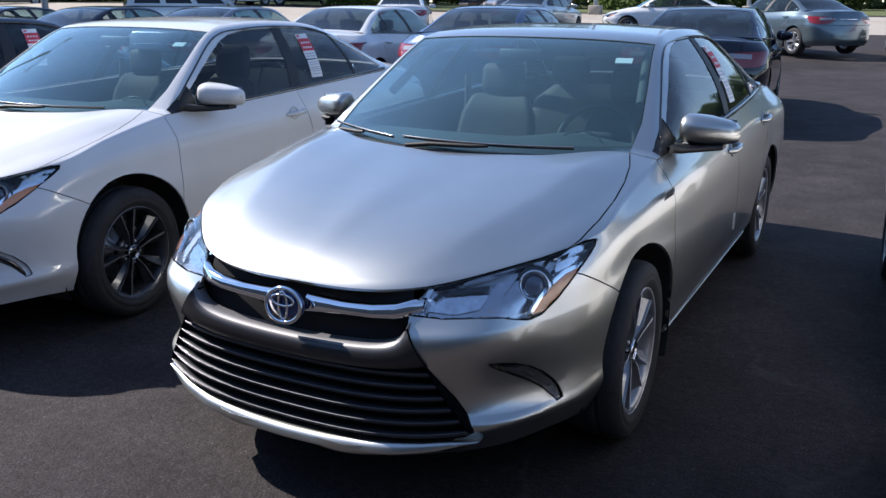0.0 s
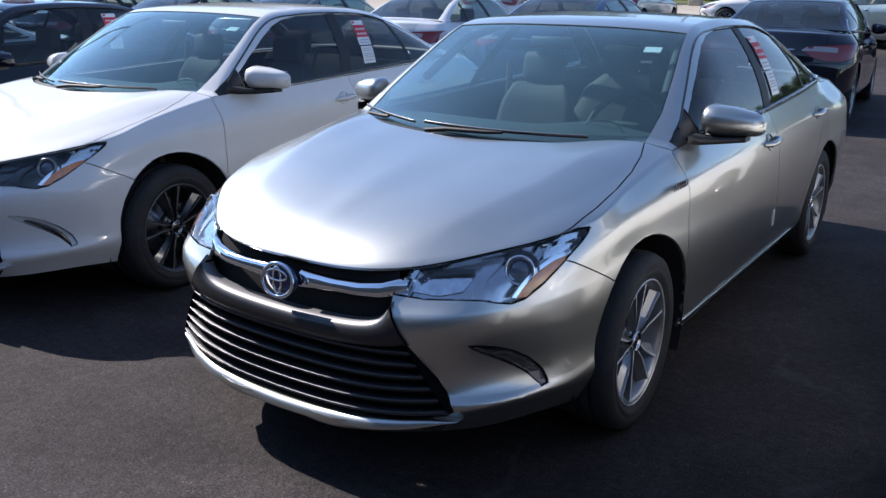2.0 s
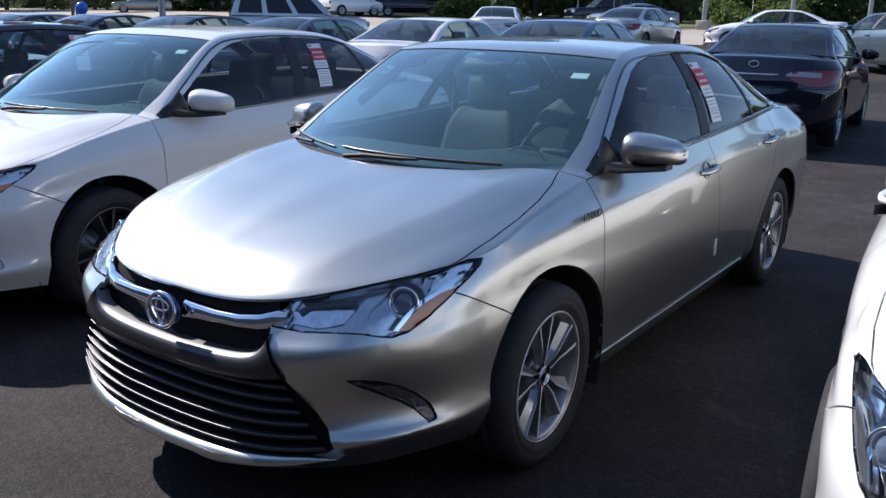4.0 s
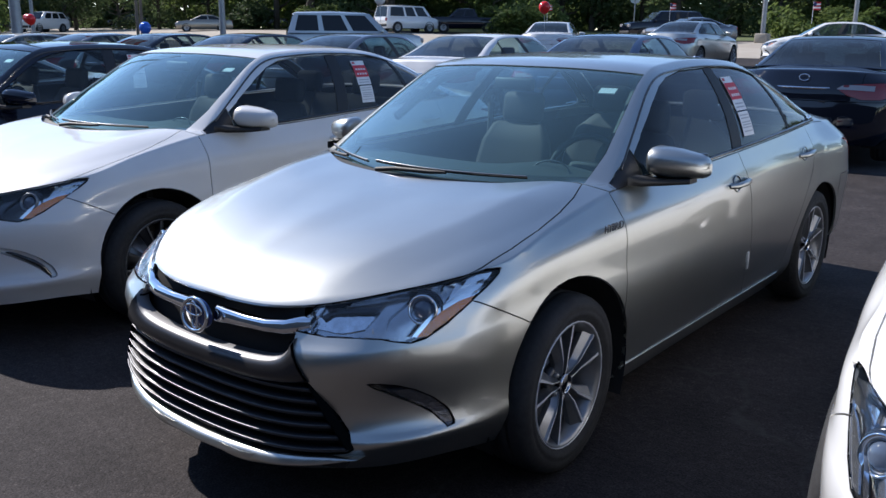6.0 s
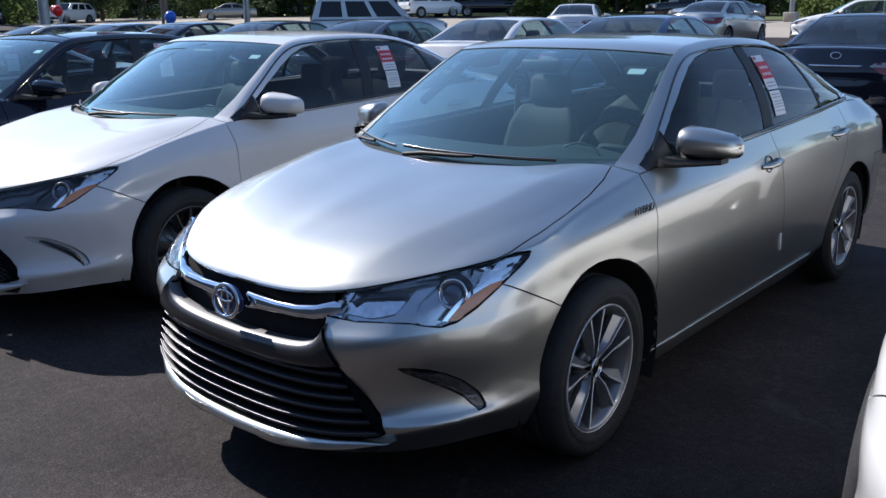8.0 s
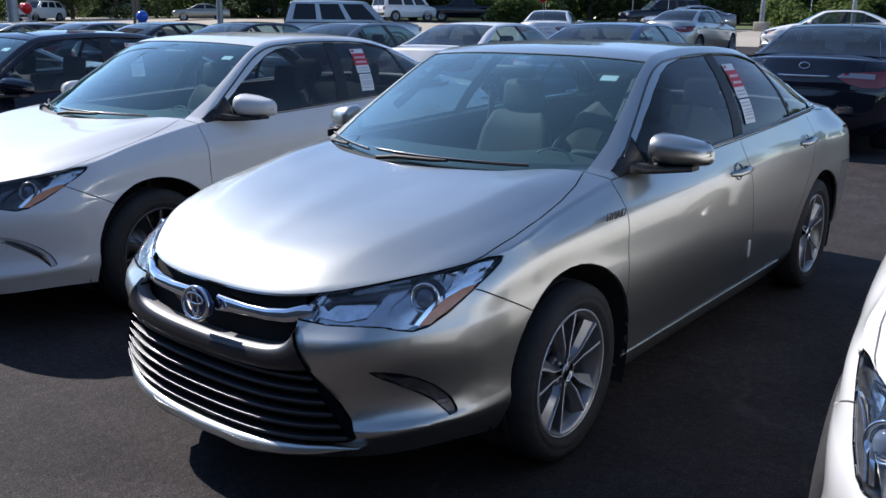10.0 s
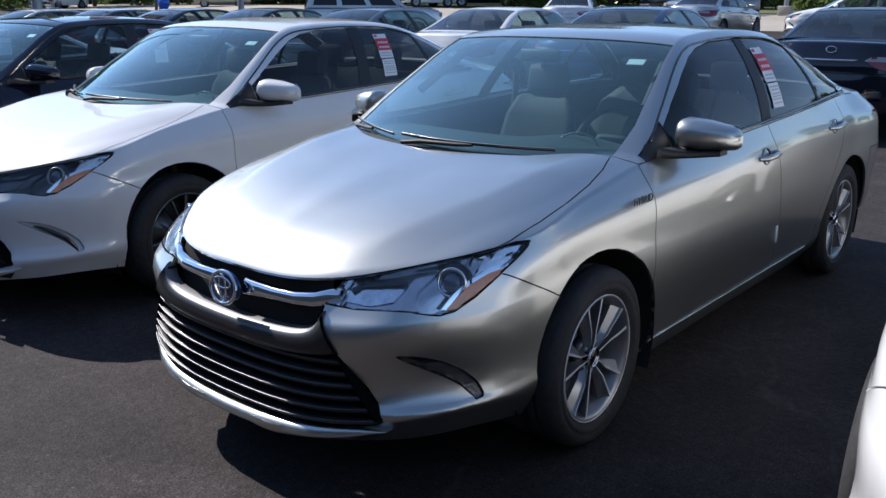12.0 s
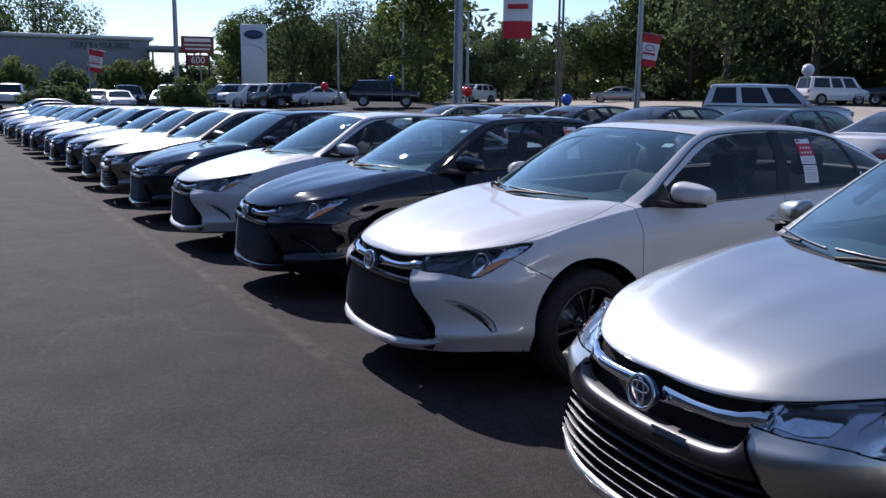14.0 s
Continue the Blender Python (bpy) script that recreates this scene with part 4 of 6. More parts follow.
    bmesh.ops.recalc_face_normals(b2, faces=b2.faces)
    part("lip_line", b2, PAINT, car)
    # floor, cabin
    for nm, at, size in (("floor_pan", (0, 2.4, .22), (1.56, 1.9, .05)), ("front_tray", (0, .95, .25), (1.16, 1.2, .05)), ("rear_tray", (0, 3.85, .25), (1.16, 1.1, .05)),
                         ("firewall", (0, 1.10, .55), (1.3, .04, .60)), ("boot_wall", (0, 3.95, .62), (1.4, .04, .80)), ("radiator_core", (0, .31, .45), (1.02, .26, .42)),
                         ("engine_block", (0, .78, .46), (1.18, .60, .42))):
        part(nm, box(at, size, .01), DARK, car, smooth=False)
    b2 = bmesh.new()
    dash = [(1.16, .985), (1.35, 1.005), (1.55, 1.000), (1.68, .975), (1.74, .93), (1.76, .80), (1.72, .60)]
    rows = []
    for x in np.linspace(-.74, .74, 19):
        hump = .035 * math.exp(-((x - .37) / .17)**2)
        pull = .22 * (abs(x) / .74)**2.2
        rows.append([Vector((x, y + pull * (1 if y < 1.5 else .3), z + (hump if 1.4 < y < 1.72 else 0))) for y, z in dash])
    add_grid(b2, rows)
    bmesh.ops.recalc_face_normals(b2, faces=b2.faces)
    part("dashboard", b2, DASH, car)
    cx, cy, cz = .37, 1.90, .945
    ring = [(cx + .185 * math.cos(a), cy + .075 * math.sin(a), cz + .165 * math.sin(a)) for a in np.linspace(0, 2 * math.pi, 33)]
    sw = part("steering_wheel", tube(ring, .015, 8, False), SEAT_DARK, car)
    part("wheel_boss", box((cx, cy, cz), (.17, .06, .11), .03, (-24, 0, 0)), SEAT_DARK, sw)
    for a in (0, math.pi, -math.pi / 2):
        part("wheel_spoke", tube([(cx, cy, cz), (cx + .18 * math.cos(a), cy + .073 * math.sin(a), cz + .16 * math.sin(a))], .014, 6), DASH, sw)
    part("gauge_ring", ellipse(.43, .99, .10, .06, 1.50, .004, 20, lean=.5), ALLOY_DARK, car)
    seat(car, .37, 2.12, SEAT_SHADED)
    seat(car, -.37, 2.12, SEAT_SHADED)
    seat(car, 0, 3.02, SEAT_SHADED, 1.15, True)
    part("inside_mirror", box((0, 1.86, 1.335), (.22, .03, .06), .012, (-10, 0, 0)), BLACK, car)
    for s in (1, -1):
        part("roof_lining_post", tube([(s * .62, 1.72, 1.15), (s * .56, 2.0, 1.33), (s * .53, 2.3, 1.39)], .022, 8), SEAT_SHADED, car)
        part("seat_belt", tube([(s * .60, 2.52, 1.18), (s * .57, 2.46, .95), (s * .55, 2.40, .65)], .018, 6, squash=.25), SEAT_SHADED, car)
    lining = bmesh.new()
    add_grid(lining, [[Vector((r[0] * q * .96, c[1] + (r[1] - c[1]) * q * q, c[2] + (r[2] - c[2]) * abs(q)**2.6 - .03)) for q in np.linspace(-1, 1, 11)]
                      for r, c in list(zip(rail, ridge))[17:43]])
    part("roof_lining", lining, SEAT_SHADED, car)
    # boot lid: emblem and a bar between the lamps
    part("boot_bar", nose_bar_rear(.885, .40), CHROME, car)
    part("boot_emblem", ellipse(0, 1.0, .055, .036, 4.668, .006, 28), CHROME, car)
    part("plate_recess", box((0, 4.70, .66), (.52, .02, .16), .006), BLACK, car)
    bm.free()
    return car


def d_first(car, s):
    return [c for c in car.children if c.name.startswith("front_door")][-1]


def nose_bar_rear(z, half):
    bm = bmesh.new()
    rows = [[Vector((x, 4.685 - .09 * (abs(x) / .48)**2.2 + a, z + b)) for a, b in ((0, -.012), (.012, -.01), (.014, .01), (0, .013))] for x in np.linspace(-half, half, 15)]
    add_grid(bm, rows, close=True)
    bmesh.ops.recalc_face_normals(bm, faces=bm.faces)
    return bm


def bar_grille(car):
    """Horizontal-bar grille under a broad dark beam."""
    prof = [(.05, -1.0), (.012, -.98), (-.006, -.80), (-.013, -.30), (-.012, .30), (.0, .72), (.018, .93), (.045, 1.0)]
    bm = bmesh.new()
    rows = []
    for x in np.linspace(-1, 1, 41):
        px = x * .440
        top, foot = .566 + .030 * x * x + .062 * abs(x)**9, .486 + .044 * abs(x)**2.4
        mid, half = (top + foot) / 2, (top - foot) / 2
        rows.append([Vector((x * (mouth_half(mid + b * half) + .010), nose_y(px, .55) + a, mid + b * half)) for a, b in prof])
    add_grid(bm, rows)
    bmesh.ops.recalc_face_normals(bm, faces=bm.faces)
    # upper strips carry the painted highlight
    for q, f in enumerate(bm.faces):
        f.material_index = 1 if q % 7 > 4 else 0
    part("grille_beam", bm, [BEAM, BEAM_HIGHLIGHT], car, "broad satin gunmetal beam")
    for i in range(6):
        z, end = .484 - i * .0405, .503 - i * .0355
        half = mouth_half(end) - .008
        part("grille_bar", nose_bar(z, half, ((-.003, .001), (.003, -.008), (.06, -.010), (.06, .004), (.008, .005)), .010, end - z), GUNMETAL, car)
        # thin strip for the bar's painted edge highlight
        part("grille_edge", nose_bar(z + .004, half - .004, ((-.0042, -.001), (-.001, -.0022), (.002, .0), (.0, .001), (-.0038, .0006)), .010, end - z), EDGE_HIGHLIGHT, car)
    for s in (1, -1):
        bm = bmesh.new()
        zs = (.325, .36, .42, .48, .54, .60, .64)
        rows = [[Vector((s * (mouth_half(z) + dx), nose_y(mouth_half(z), z) + dy, z)) for dx, dy in ((.003, .04), (.001, .008), (-.004, .002), (-.010, .014), (-.010, .08))] for z in zs]
        add_grid(bm, rows, s < 0)
        bmesh.ops.recalc_face_normals(bm, faces=bm.faces)
        part("grille_cheek", bm, DARK_MATT, car)


def mesh_grille(car):
    """Sport grille: black diamond mesh under a body-coloured bar."""
    bm = bmesh.new()
    for sgn in (1, -1):
        for c in np.arange(-.99, 1.0, .034):
            pts = []
            for z in np.linspace(.262, .585, 11):
                x = c + sgn * (z - .445) * 1.7
                if abs(x) < mouth_half(z) - .012 and z > .25 + .055 * (x / .57)**2:
                    pts.append((x, nose_y(x, z) + .02 + .002 * sgn, z))
            if len(pts) > 1:
                add_tube(bm, pts, .0042, 4, False)
    part("grille_mesh", bm, BLACK_GLOSS, car, "black diamond mesh")
    part("grille_bar", nose_bar(.600, .420, ((-.006, -.016), (.03, -.02), (.03, .016), (-.002, .012)), .002, .006), BLACK_GLOSS, car)
    for s in (1, -1):
        bm = bmesh.new()
        zs = (.325, .36, .42, .48, .54, .60, .64)
        rows = [[Vector((s * (mouth_half(z) + dx), nose_y(mouth_half(z), z) + dy, z)) for dx, dy in ((.003, .04), (.001, .008), (-.004, .002), (-.010, .014), (-.010, .08))] for z in zs]
        add_grid(bm, rows, s < 0)
        bmesh.ops.recalc_face_normals(bm, faces=bm.faces)
        part("grille_cheek", bm, DARK_MATT, car)
    for o in car.children_recursive:
        if o.name.startswith(("lamp_bezel", "lamp_bowl", "projector_bezel", "main_reflector")):
            o.material_slots[0].link = "OBJECT"
            o.material_slots[0].material = BLACK_GLOSS
        if o.name.startswith("projector_ring"):
            o.material_slots[0].link = "OBJECT"
            o.material_slots[0].material = ALLOY_GREY
        if o.name.startswith(("window_sticker", "price_sheet")):
            o.location.y += .10
    for fog in [o for o in car.children if o.name.startswith("fog_lamp")]:
        strip = next(o for o in fog.children if o.name.startswith("lamp_strip"))
        found = sorted((v.co.copy() for v in strip.data.vertices), key=lambda p: p.z)
        step = len(found) // 9
        line = [sum((p for p in found[i * step:(i + 1) * step]), Vector()) / step + Vector((0, -.010, 0)) for i in range(9)]
        bpy.data.objects.remove(strip)
        plain = fog.data.copy()
        plain.materials[0] = PAINT
        fog.data = plain
        part("lamp_strip", tube(line, [.003, .006, .009, .011, .011, .010, .008, .006, .003], 8), BLACK_GLOSS, fog)


def repaint(car, coat, seats=None, wheels=None):
    """Gives a copy another coat of paint."""
    for o in car.children_recursive:
        for slot, was in zip(o.material_slots, o.data.materials):
            for old, fresh in ((PAINT, coat), (SEAT_SHADED, seats), (ALLOY, wheels)):
                if was is old and fresh is not None and (old is not ALLOY or o.name.startswith(("spoke", "rim"))):
                    slot.link = "OBJECT"
                    slot.material = fresh
    return car


# ---------------------------------------------------------------- ground
def asphalt():
    """Dark sealed asphalt: fine stone grain, pale scuffs and patches, hairline cracks."""
    m = material("asphalt", (0.0260, 0.0222, 0.0224), 0.85, spec=0.2, colour2=(0.043, 0.0370, 0.0368), scale=2.2)
    n, l = m.node_tree.nodes, m.node_tree.links
    b = n["Principled BSDF"]
    co, grain, crack, warp, edge, mul, bn = (n.new("ShaderNode" + k) for k in ("TexCoord", "TexNoise", "TexVoronoi", "TexNoise", "MapRange", "Mix", "Bump"))
    l.new(co.outputs["Object"], grain.inputs["Vector"])
    grain.inputs["Scale"].default_value, grain.inputs["Detail"].default_value = 120, 5
    l.new(co.outputs["Object"], warp.inputs["Vector"])
    warp.inputs["Scale"].default_value, warp.inputs["Detail"].default_value = 1.1, 5
    add = n.new("ShaderNodeVectorMath")
    add.operation = "MULTIPLY_ADD"
    add.inputs[1].default_value = (1.3, 1.3, 1.3)
    l.new(warp.outputs["Color"], add.inputs[0])
    l.new(co.outputs["Object"], add.inputs[2])
    crack.feature, crack.inputs["Scale"].default_value = "DISTANCE_TO_EDGE", 0.21
    l.new(add.outputs[0], crack.inputs["Vector"])
    edge.inputs["From Max"].default_value = 0.006
    l.new(crack.outputs["Distance"], edge.inputs["Value"])
    speck = n.new("ShaderNodeMapRange")
    speck.inputs["From Min"].default_value, speck.inputs["From Max"].default_value = 0.35, 0.72
    speck.inputs["To Min"].default_value, speck.inputs["To Max"].default_value = 0.45, 1.65
    l.new(grain.outputs["Fac"], speck.inputs["Value"])
    old = b.inputs["Base Color"].links[0].from_socket
    mul.data_type, mul.blend_type = "RGBA", "MULTIPLY"
    mul.inputs["Factor"].default_value = 1.0
    l.new(old, mul.inputs["A"])
    l.new(speck.outputs[0], mul.inputs["B"])
    stone, pick, stones = n.new("ShaderNodeTexVoronoi"), n.new("ShaderNodeMapRange"), n.new("ShaderNodeMix")
    stone.inputs["Scale"].default_value = 130
    l.new(co.outputs["Object"], stone.inputs["Vector"])
    pick.inputs["From Min"].default_value, pick.inputs["From Max"].default_value = 0.80, 1.0
    pick.inputs["To Min"].default_value, pick.inputs["To Max"].default_value = 0.95, 1.9
    l.new(stone.outputs["Color"], pick.inputs["Value"])
    stones.data_type, stones.blend_type = "RGBA", "MULTIPLY"
    stones.inputs["Factor"].default_value = 1.0
    l.new(mul.outputs["Result"], stones.inputs["A"])
    l.new(pick.outputs[0], stones.inputs["B"])
    seam = n.new("ShaderNodeMix")
    seam.data_type = "RGBA"
    seam.inputs["A"].default_value = (0.040, 0.0375, 0.036, 1)
    l.new(edge.outputs[0], seam.inputs["Factor"])
    l.new(stones.outputs["Result"], seam.inputs["B"])

    def node(kind, *values, **settings):
        q = n.new("ShaderNode" + kind)
        if "operation" in settings:
            q.operation = settings["operation"]
        for i, v in enumerate(values):
            if hasattr(v, "is_linked"):
                l.new(v, q.inputs[i])
            else:
                q.inputs[i].default_value = v
        return q

    def noise(scale, detail):
        q = n.new("ShaderNodeTexNoise")
        q.inputs["Scale"].default_value, q.inputs["Detail"].default_value = scale, detail
        l.new(co.outputs["Object"], q.inputs["Vector"])
        return q.outputs["Fac"]

    # broad stains and worn patches
    last = seam.outputs["Result"]
    for scale, detail, low, high in ((.42, 3, .76, 1.26), (3.1, 5, .82, 1.20), (26, 4, .78, 1.25)):
        stain = node("MapRange", noise(scale, detail), .34, .66, low, high)
        mix = n.new("ShaderNodeMix")
        mix.data_type, mix.blend_type = "RGBA", "MULTIPLY"
        mix.inputs["Factor"].default_value = 1.0
        l.new(last, mix.inputs["A"])
        l.new(stain.outputs[0], mix.inputs["B"])
        last = mix.outputs["Result"]
    # one raveled paving joint along the row, and loose pale chips about it
    xyz = node("SeparateXYZ", co.outputs["Object"])
    along = node("Math", xyz.outputs["X"], -.068, operation="MULTIPLY")
    across = node("Math", node("Math", xyz.outputs["Y"], along.outputs[0], operation="ADD").outputs[0], -.03, operation="ADD")
    wander = node("Math", node("Math", noise(1.6, 4), -.5, operation="ADD").outputs[0], .26, operation="MULTIPLY")
    off = node("Math", node("Math", across.outputs[0], wander.outputs[0], operation="ADD").outputs[0], operation="ABSOLUTE")
    near = node("MapRange", off.outputs[0], .02, .085, 1.0, 0.0)
    ragged = node("MapRange", noise(7, 5), .38, .66, 0.0, .62)
    worn = node("MapRange", xyz.outputs["X"], -3.4, -1.6, 1.0, 0.0)
    joint = node("Math", node("Math", near.outputs[0], ragged.outputs[0], operation="MULTIPLY").outputs[0], worn.outputs[0], operation="MULTIPLY")
    pale = n.new("ShaderNodeMix")
    pale.data_type = "RGBA"
    pale.inputs["B"].default_value = (0.098, 0.086, 0.078, 1)
    l.new(joint.outputs[0], pale.inputs["Factor"])
    l.new(last, pale.inputs["A"])
    l.new(pale.outputs["Result"], b.inputs["Base Color"])
    bn.inputs["Strength"].default_value, bn.inputs["Distance"].default_value = 0.7, 0.004
    rough_ground = node("Math", grain.outputs["Fac"], node("Math", noise(42, 4), 1.6, operation="MULTIPLY").outputs[0], operation="ADD")
    l.new(rough_ground.outputs[0], bn.inputs["Height"])
    l.new(bn.outputs[0], b.inputs["Normal"])
    return m


ASPHALT = asphalt()
CONCRETE = material("road_concrete", (0.30, 0.26, 0.21), 0.85, colour2=(0.40, 0.36, 0.30), scale=0.8, bump=0.2, bump_scale=60)
GRASS = material("grass", (0.045, 0.075, 0.018), 0.9, colour2=(0.13, 0.14, 0.045), scale=1.4, bump=0.8, bump_scale=40)


def ground_z(x, y):
    """The lot falls a little along the row and rises towards the road."""
    fall = -0.011 * min(55, max(0, -x - 4)) * (1 - min(1, max(0, (y - 6) / 19)))
    rise = float(np.interp(-x, (44, 58, 90), (0, 1.0, 1.2))) * (1 - min(1, max(0, (y - 22) / 18)))
    near = float(np.interp(y, (5, 15, 30, 45, 60, 90), (0, .10, .50, 1.05, 1.15, 1.30)))
    far = float(np.interp(y, (5, 15, 30, 45, 60, 90), (0, .10, .50, 1.40, 1.65, 1.75)))
    return fall + rise + near + (far - near) * min(1, max(0, (-x - 25) / 20))


def sheet(name, xs, ys, mat, lift, label, category):
    bm = bmesh.new()
    add_grid(bm, [[Vector((x, y, ground_z(x, y) + lift)) for y in ys] for x in xs], True)
    return tagged(finish(name, bm, mat), label, category, kind="structure")


FAR_X = [-1500, -600, -300, -200, -150, -110, -80, -64, -52, -45, -38, -30, -25, -20, -16, -12, -8, -4, 0, 4, 10, 20, 30, 80, 300, 1500]
sheet("ground", FAR_X, [-1500, -300, -60, -20, -8, -3, 0, 2.5, 5, 6, 8, 10, 12.5, 15, 18, 21, 25, 30, 34, 38, 42, 45, 48, 52, 56, 60, 75, 90, 150, 300, 1500], ASPHALT, 0,
      "dark worn asphalt of the car lot", "ground")
sheet("road", FAR_X, [33, 34, 38, 42, 45, 48], CONCRETE, .012, "pale concrete road beyond the car lot", "road")
sheet("verge", FAR_X, [52, 56, 60, 75, 90, 150, 300, 1500], GRASS, .02, "rough grass verge beyond the road", "grass")

# unseen wall, added to hide the low sky from the cars' reflections
SKY_BLOCKER = material("showroom_wall", (0.12, 0.115, 0.11), 0.8, vary=0.08, scale=1.5, bump=0.1, bump_scale=30)
wall = finish("wall_south", box((6, -11.0, 3.5), (90, .35, 7.6), .02), SKY_BLOCKER, smooth=False)
tagged(wall, "unseen plain wall added behind the car lot to darken reflections", "wall", kind="structure")

# ---------------------------------------------------------------- the cars of the lot
LOT = pose(0, 0, 0, 0, 0, 4.0)


def parked(x, y, turn=0.0):
    """A pose on the lot's own grid, which lies four degrees off the silver car."""
    p = LOT @ Vector((x, y, 0))
    return pose(p.x, p.y, ground_z(p.x, p.y), 0, 0, 4.0 + turn)


base = build_sedan("sedan")
sport = copy_thing(base, pose(-2.55, .01, 0, 0, 0, 3.5))
bar_grille(base)
mesh_grille(sport)
tagged(base, "silver hybrid sedan with a horizontal-bar grille", "car", "cars of the lot")
tagged(sport, "white sport sedan with a black mesh grille", "car", "cars of the lot")
base.name = "sedan"


def lean(car):
    """Drops what cannot be seen from afar."""
    gone = ("lug_nut", "hub_ring", "hub_plate", "rear_tray", "boot_wall", "caliper", "brake_disc", "headrest_post", "lamp_cell", "projector", "signal_reflector", "lamp_bezel",
            "gauge_ring", "wheel_spoke", "wheel_boss", "seat_belt", "roof_lining_post", "handle_cup", "mirror_glass", "wing_badge", "lamp_surround", "wiper_spine",
            "dust_shield", "sill_line", "roof_lining", "grille_edge", "inside_mirror", "print_", "red_band", "price_sheet", "window_sticker", "windshield_sticker", "edge_guard", "window_surround", "seat_cushion", "emblem_ring", "emblem_ground", "inner_shell", "hub_cap", "wiper_blade", "steering_wheel", "mirror_foot", "lamp_bowl", "windshield_border", "rim_lip", "window_corner", "boot_emblem")
    for o in list(car.children_recursive):
        if o.name.startswith(gone):
            bpy.data.objects.remove(o)
    return car


lean_bar = lean(copy_thing(base, parked(-12.7, .2)))
lean_sport = lean(copy_thing(sport, parked(-10.15, .2)))
repaint(sport, PAINT_WHITE, SEAT_DARK, ALLOY_GREY)
for o in [o for o in sport.children_recursive if o.name.startswith(("spoke", "rim"))]:
    for slot, was in zip(o.material_slots, o.data.materials):
        if was is ALLOY_GREY:
            slot.link = "OBJECT"
            slot.material = ALLOY_DARK
for o in [o for o in sport.children if o.name.startswith("wing_badge")]:
    bpy.data.objects.remove(o)


def add_car(kind, m, coat, label, seats=SEAT_DARK, first=None):
    c = first or copy_thing(kind, m)
    repaint(c, coat, seats)
    for o in [o for o in c.children if o.name.startswith("wing_badge")]:
        bpy.data.objects.remove(o)
    return tagged(c, label, "car", "cars of the lot")


repaint(lean_sport, PAINT_BLACK, SEAT_DARK)
tagged(lean_sport, "black sport sedan in the row", "car", "cars of the lot")
repaint(lean_bar, PAINT_BEIGE, SEAT_DARK)
tagged(lean_bar, "beige sedan with a horizontal-bar grille in the row", "car", "cars of the lot")
add_car(sport, parked(-5.06, .2), PAINT_BLACK, "black sport sedan with a black mesh grille")
add_car(sport, parked(-7.6, .2), PAINT_WHITE, "white sport sedan in the row")
COATS = {"silver": PAINT, "white": PAINT_WHITE, "black": PAINT_BLACK, "blue": PAINT_BLUE, "grey": PAINT_GREY, "teal": PAINT_TEAL, "beige": PAINT_BEIGE}
rng = random.Random(5)
for i, coat in enumerate("beige grey blue silver grey blue grey silver grey blue silver grey grey silver".split()):
    add_car(lean_bar if i % 3 else lean_sport, parked(-2.55 * (6 + i) + rng.uniform(-.1, .1), rng.uniform(.1, .3), rng.uniform(-.8, .8)), COATS[coat], coat + " sedan in the long row")
beside = add_car(base, pose(2.745, -.09, 0, 0, 0, 3.5), PAINT_WHITE, "white sedan with folded mirrors beside the silver one")
for o in [o for o in beside.children_recursive if o.name.startswith("amber_reflector")]:
    o.material_slots[0].link = "OBJECT"
    o.material_slots[0].material = LAMP_GREY
for o in [o for o in beside.children if o.name.startswith("mirror")]:
    side = -1 if min(v.co.x for v in o.data.vertices) < 0 else 1
    pivot = Matrix.Translation((side * .84, 1.50, 0))
    o.matrix_basis = pivot @ Matrix.Rotation(radians(42 * side), 4, "Z") @ pivot.inverted()
# second row, tails towards the first
add_car(base, parked(-.18, 13.7, 180), PAINT_BLACK, "black sedan with its tail to the row")
for i, coat in enumerate("blue white grey black black grey silver".split()):
    add_car(lean_bar, parked(-3.0 - 2.72 * i - (.35 if i == 0 else 0), 13.7 + rng.uniform(-.2, .2), 180), COATS[coat], coat + " sedan with its tail to the row")
# cars further back
for coat, x, y, turn in (("white", -15.2, 27.3, 205), ("silver", -9.7, 28.9, 180), ("white", -8.6, 29.9, 280), ("teal", -3.2, 25.6, 225), ("white", 1.7, 26.8, 185)):
    c = copy_thing(lean_bar, pose(x, y, ground_z(x, y), 0, 0, turn))
    repaint(c, COATS[coat], SEAT_DARK)
    tagged(c, coat + " sedan standing near the road", "car", "cars of the lot")

# ---------------------------------------------------------------- far vehicles
FAR_GLASS = material("far_glass", (0.012, 0.016, 0.020), 0.06, spec=0.35)


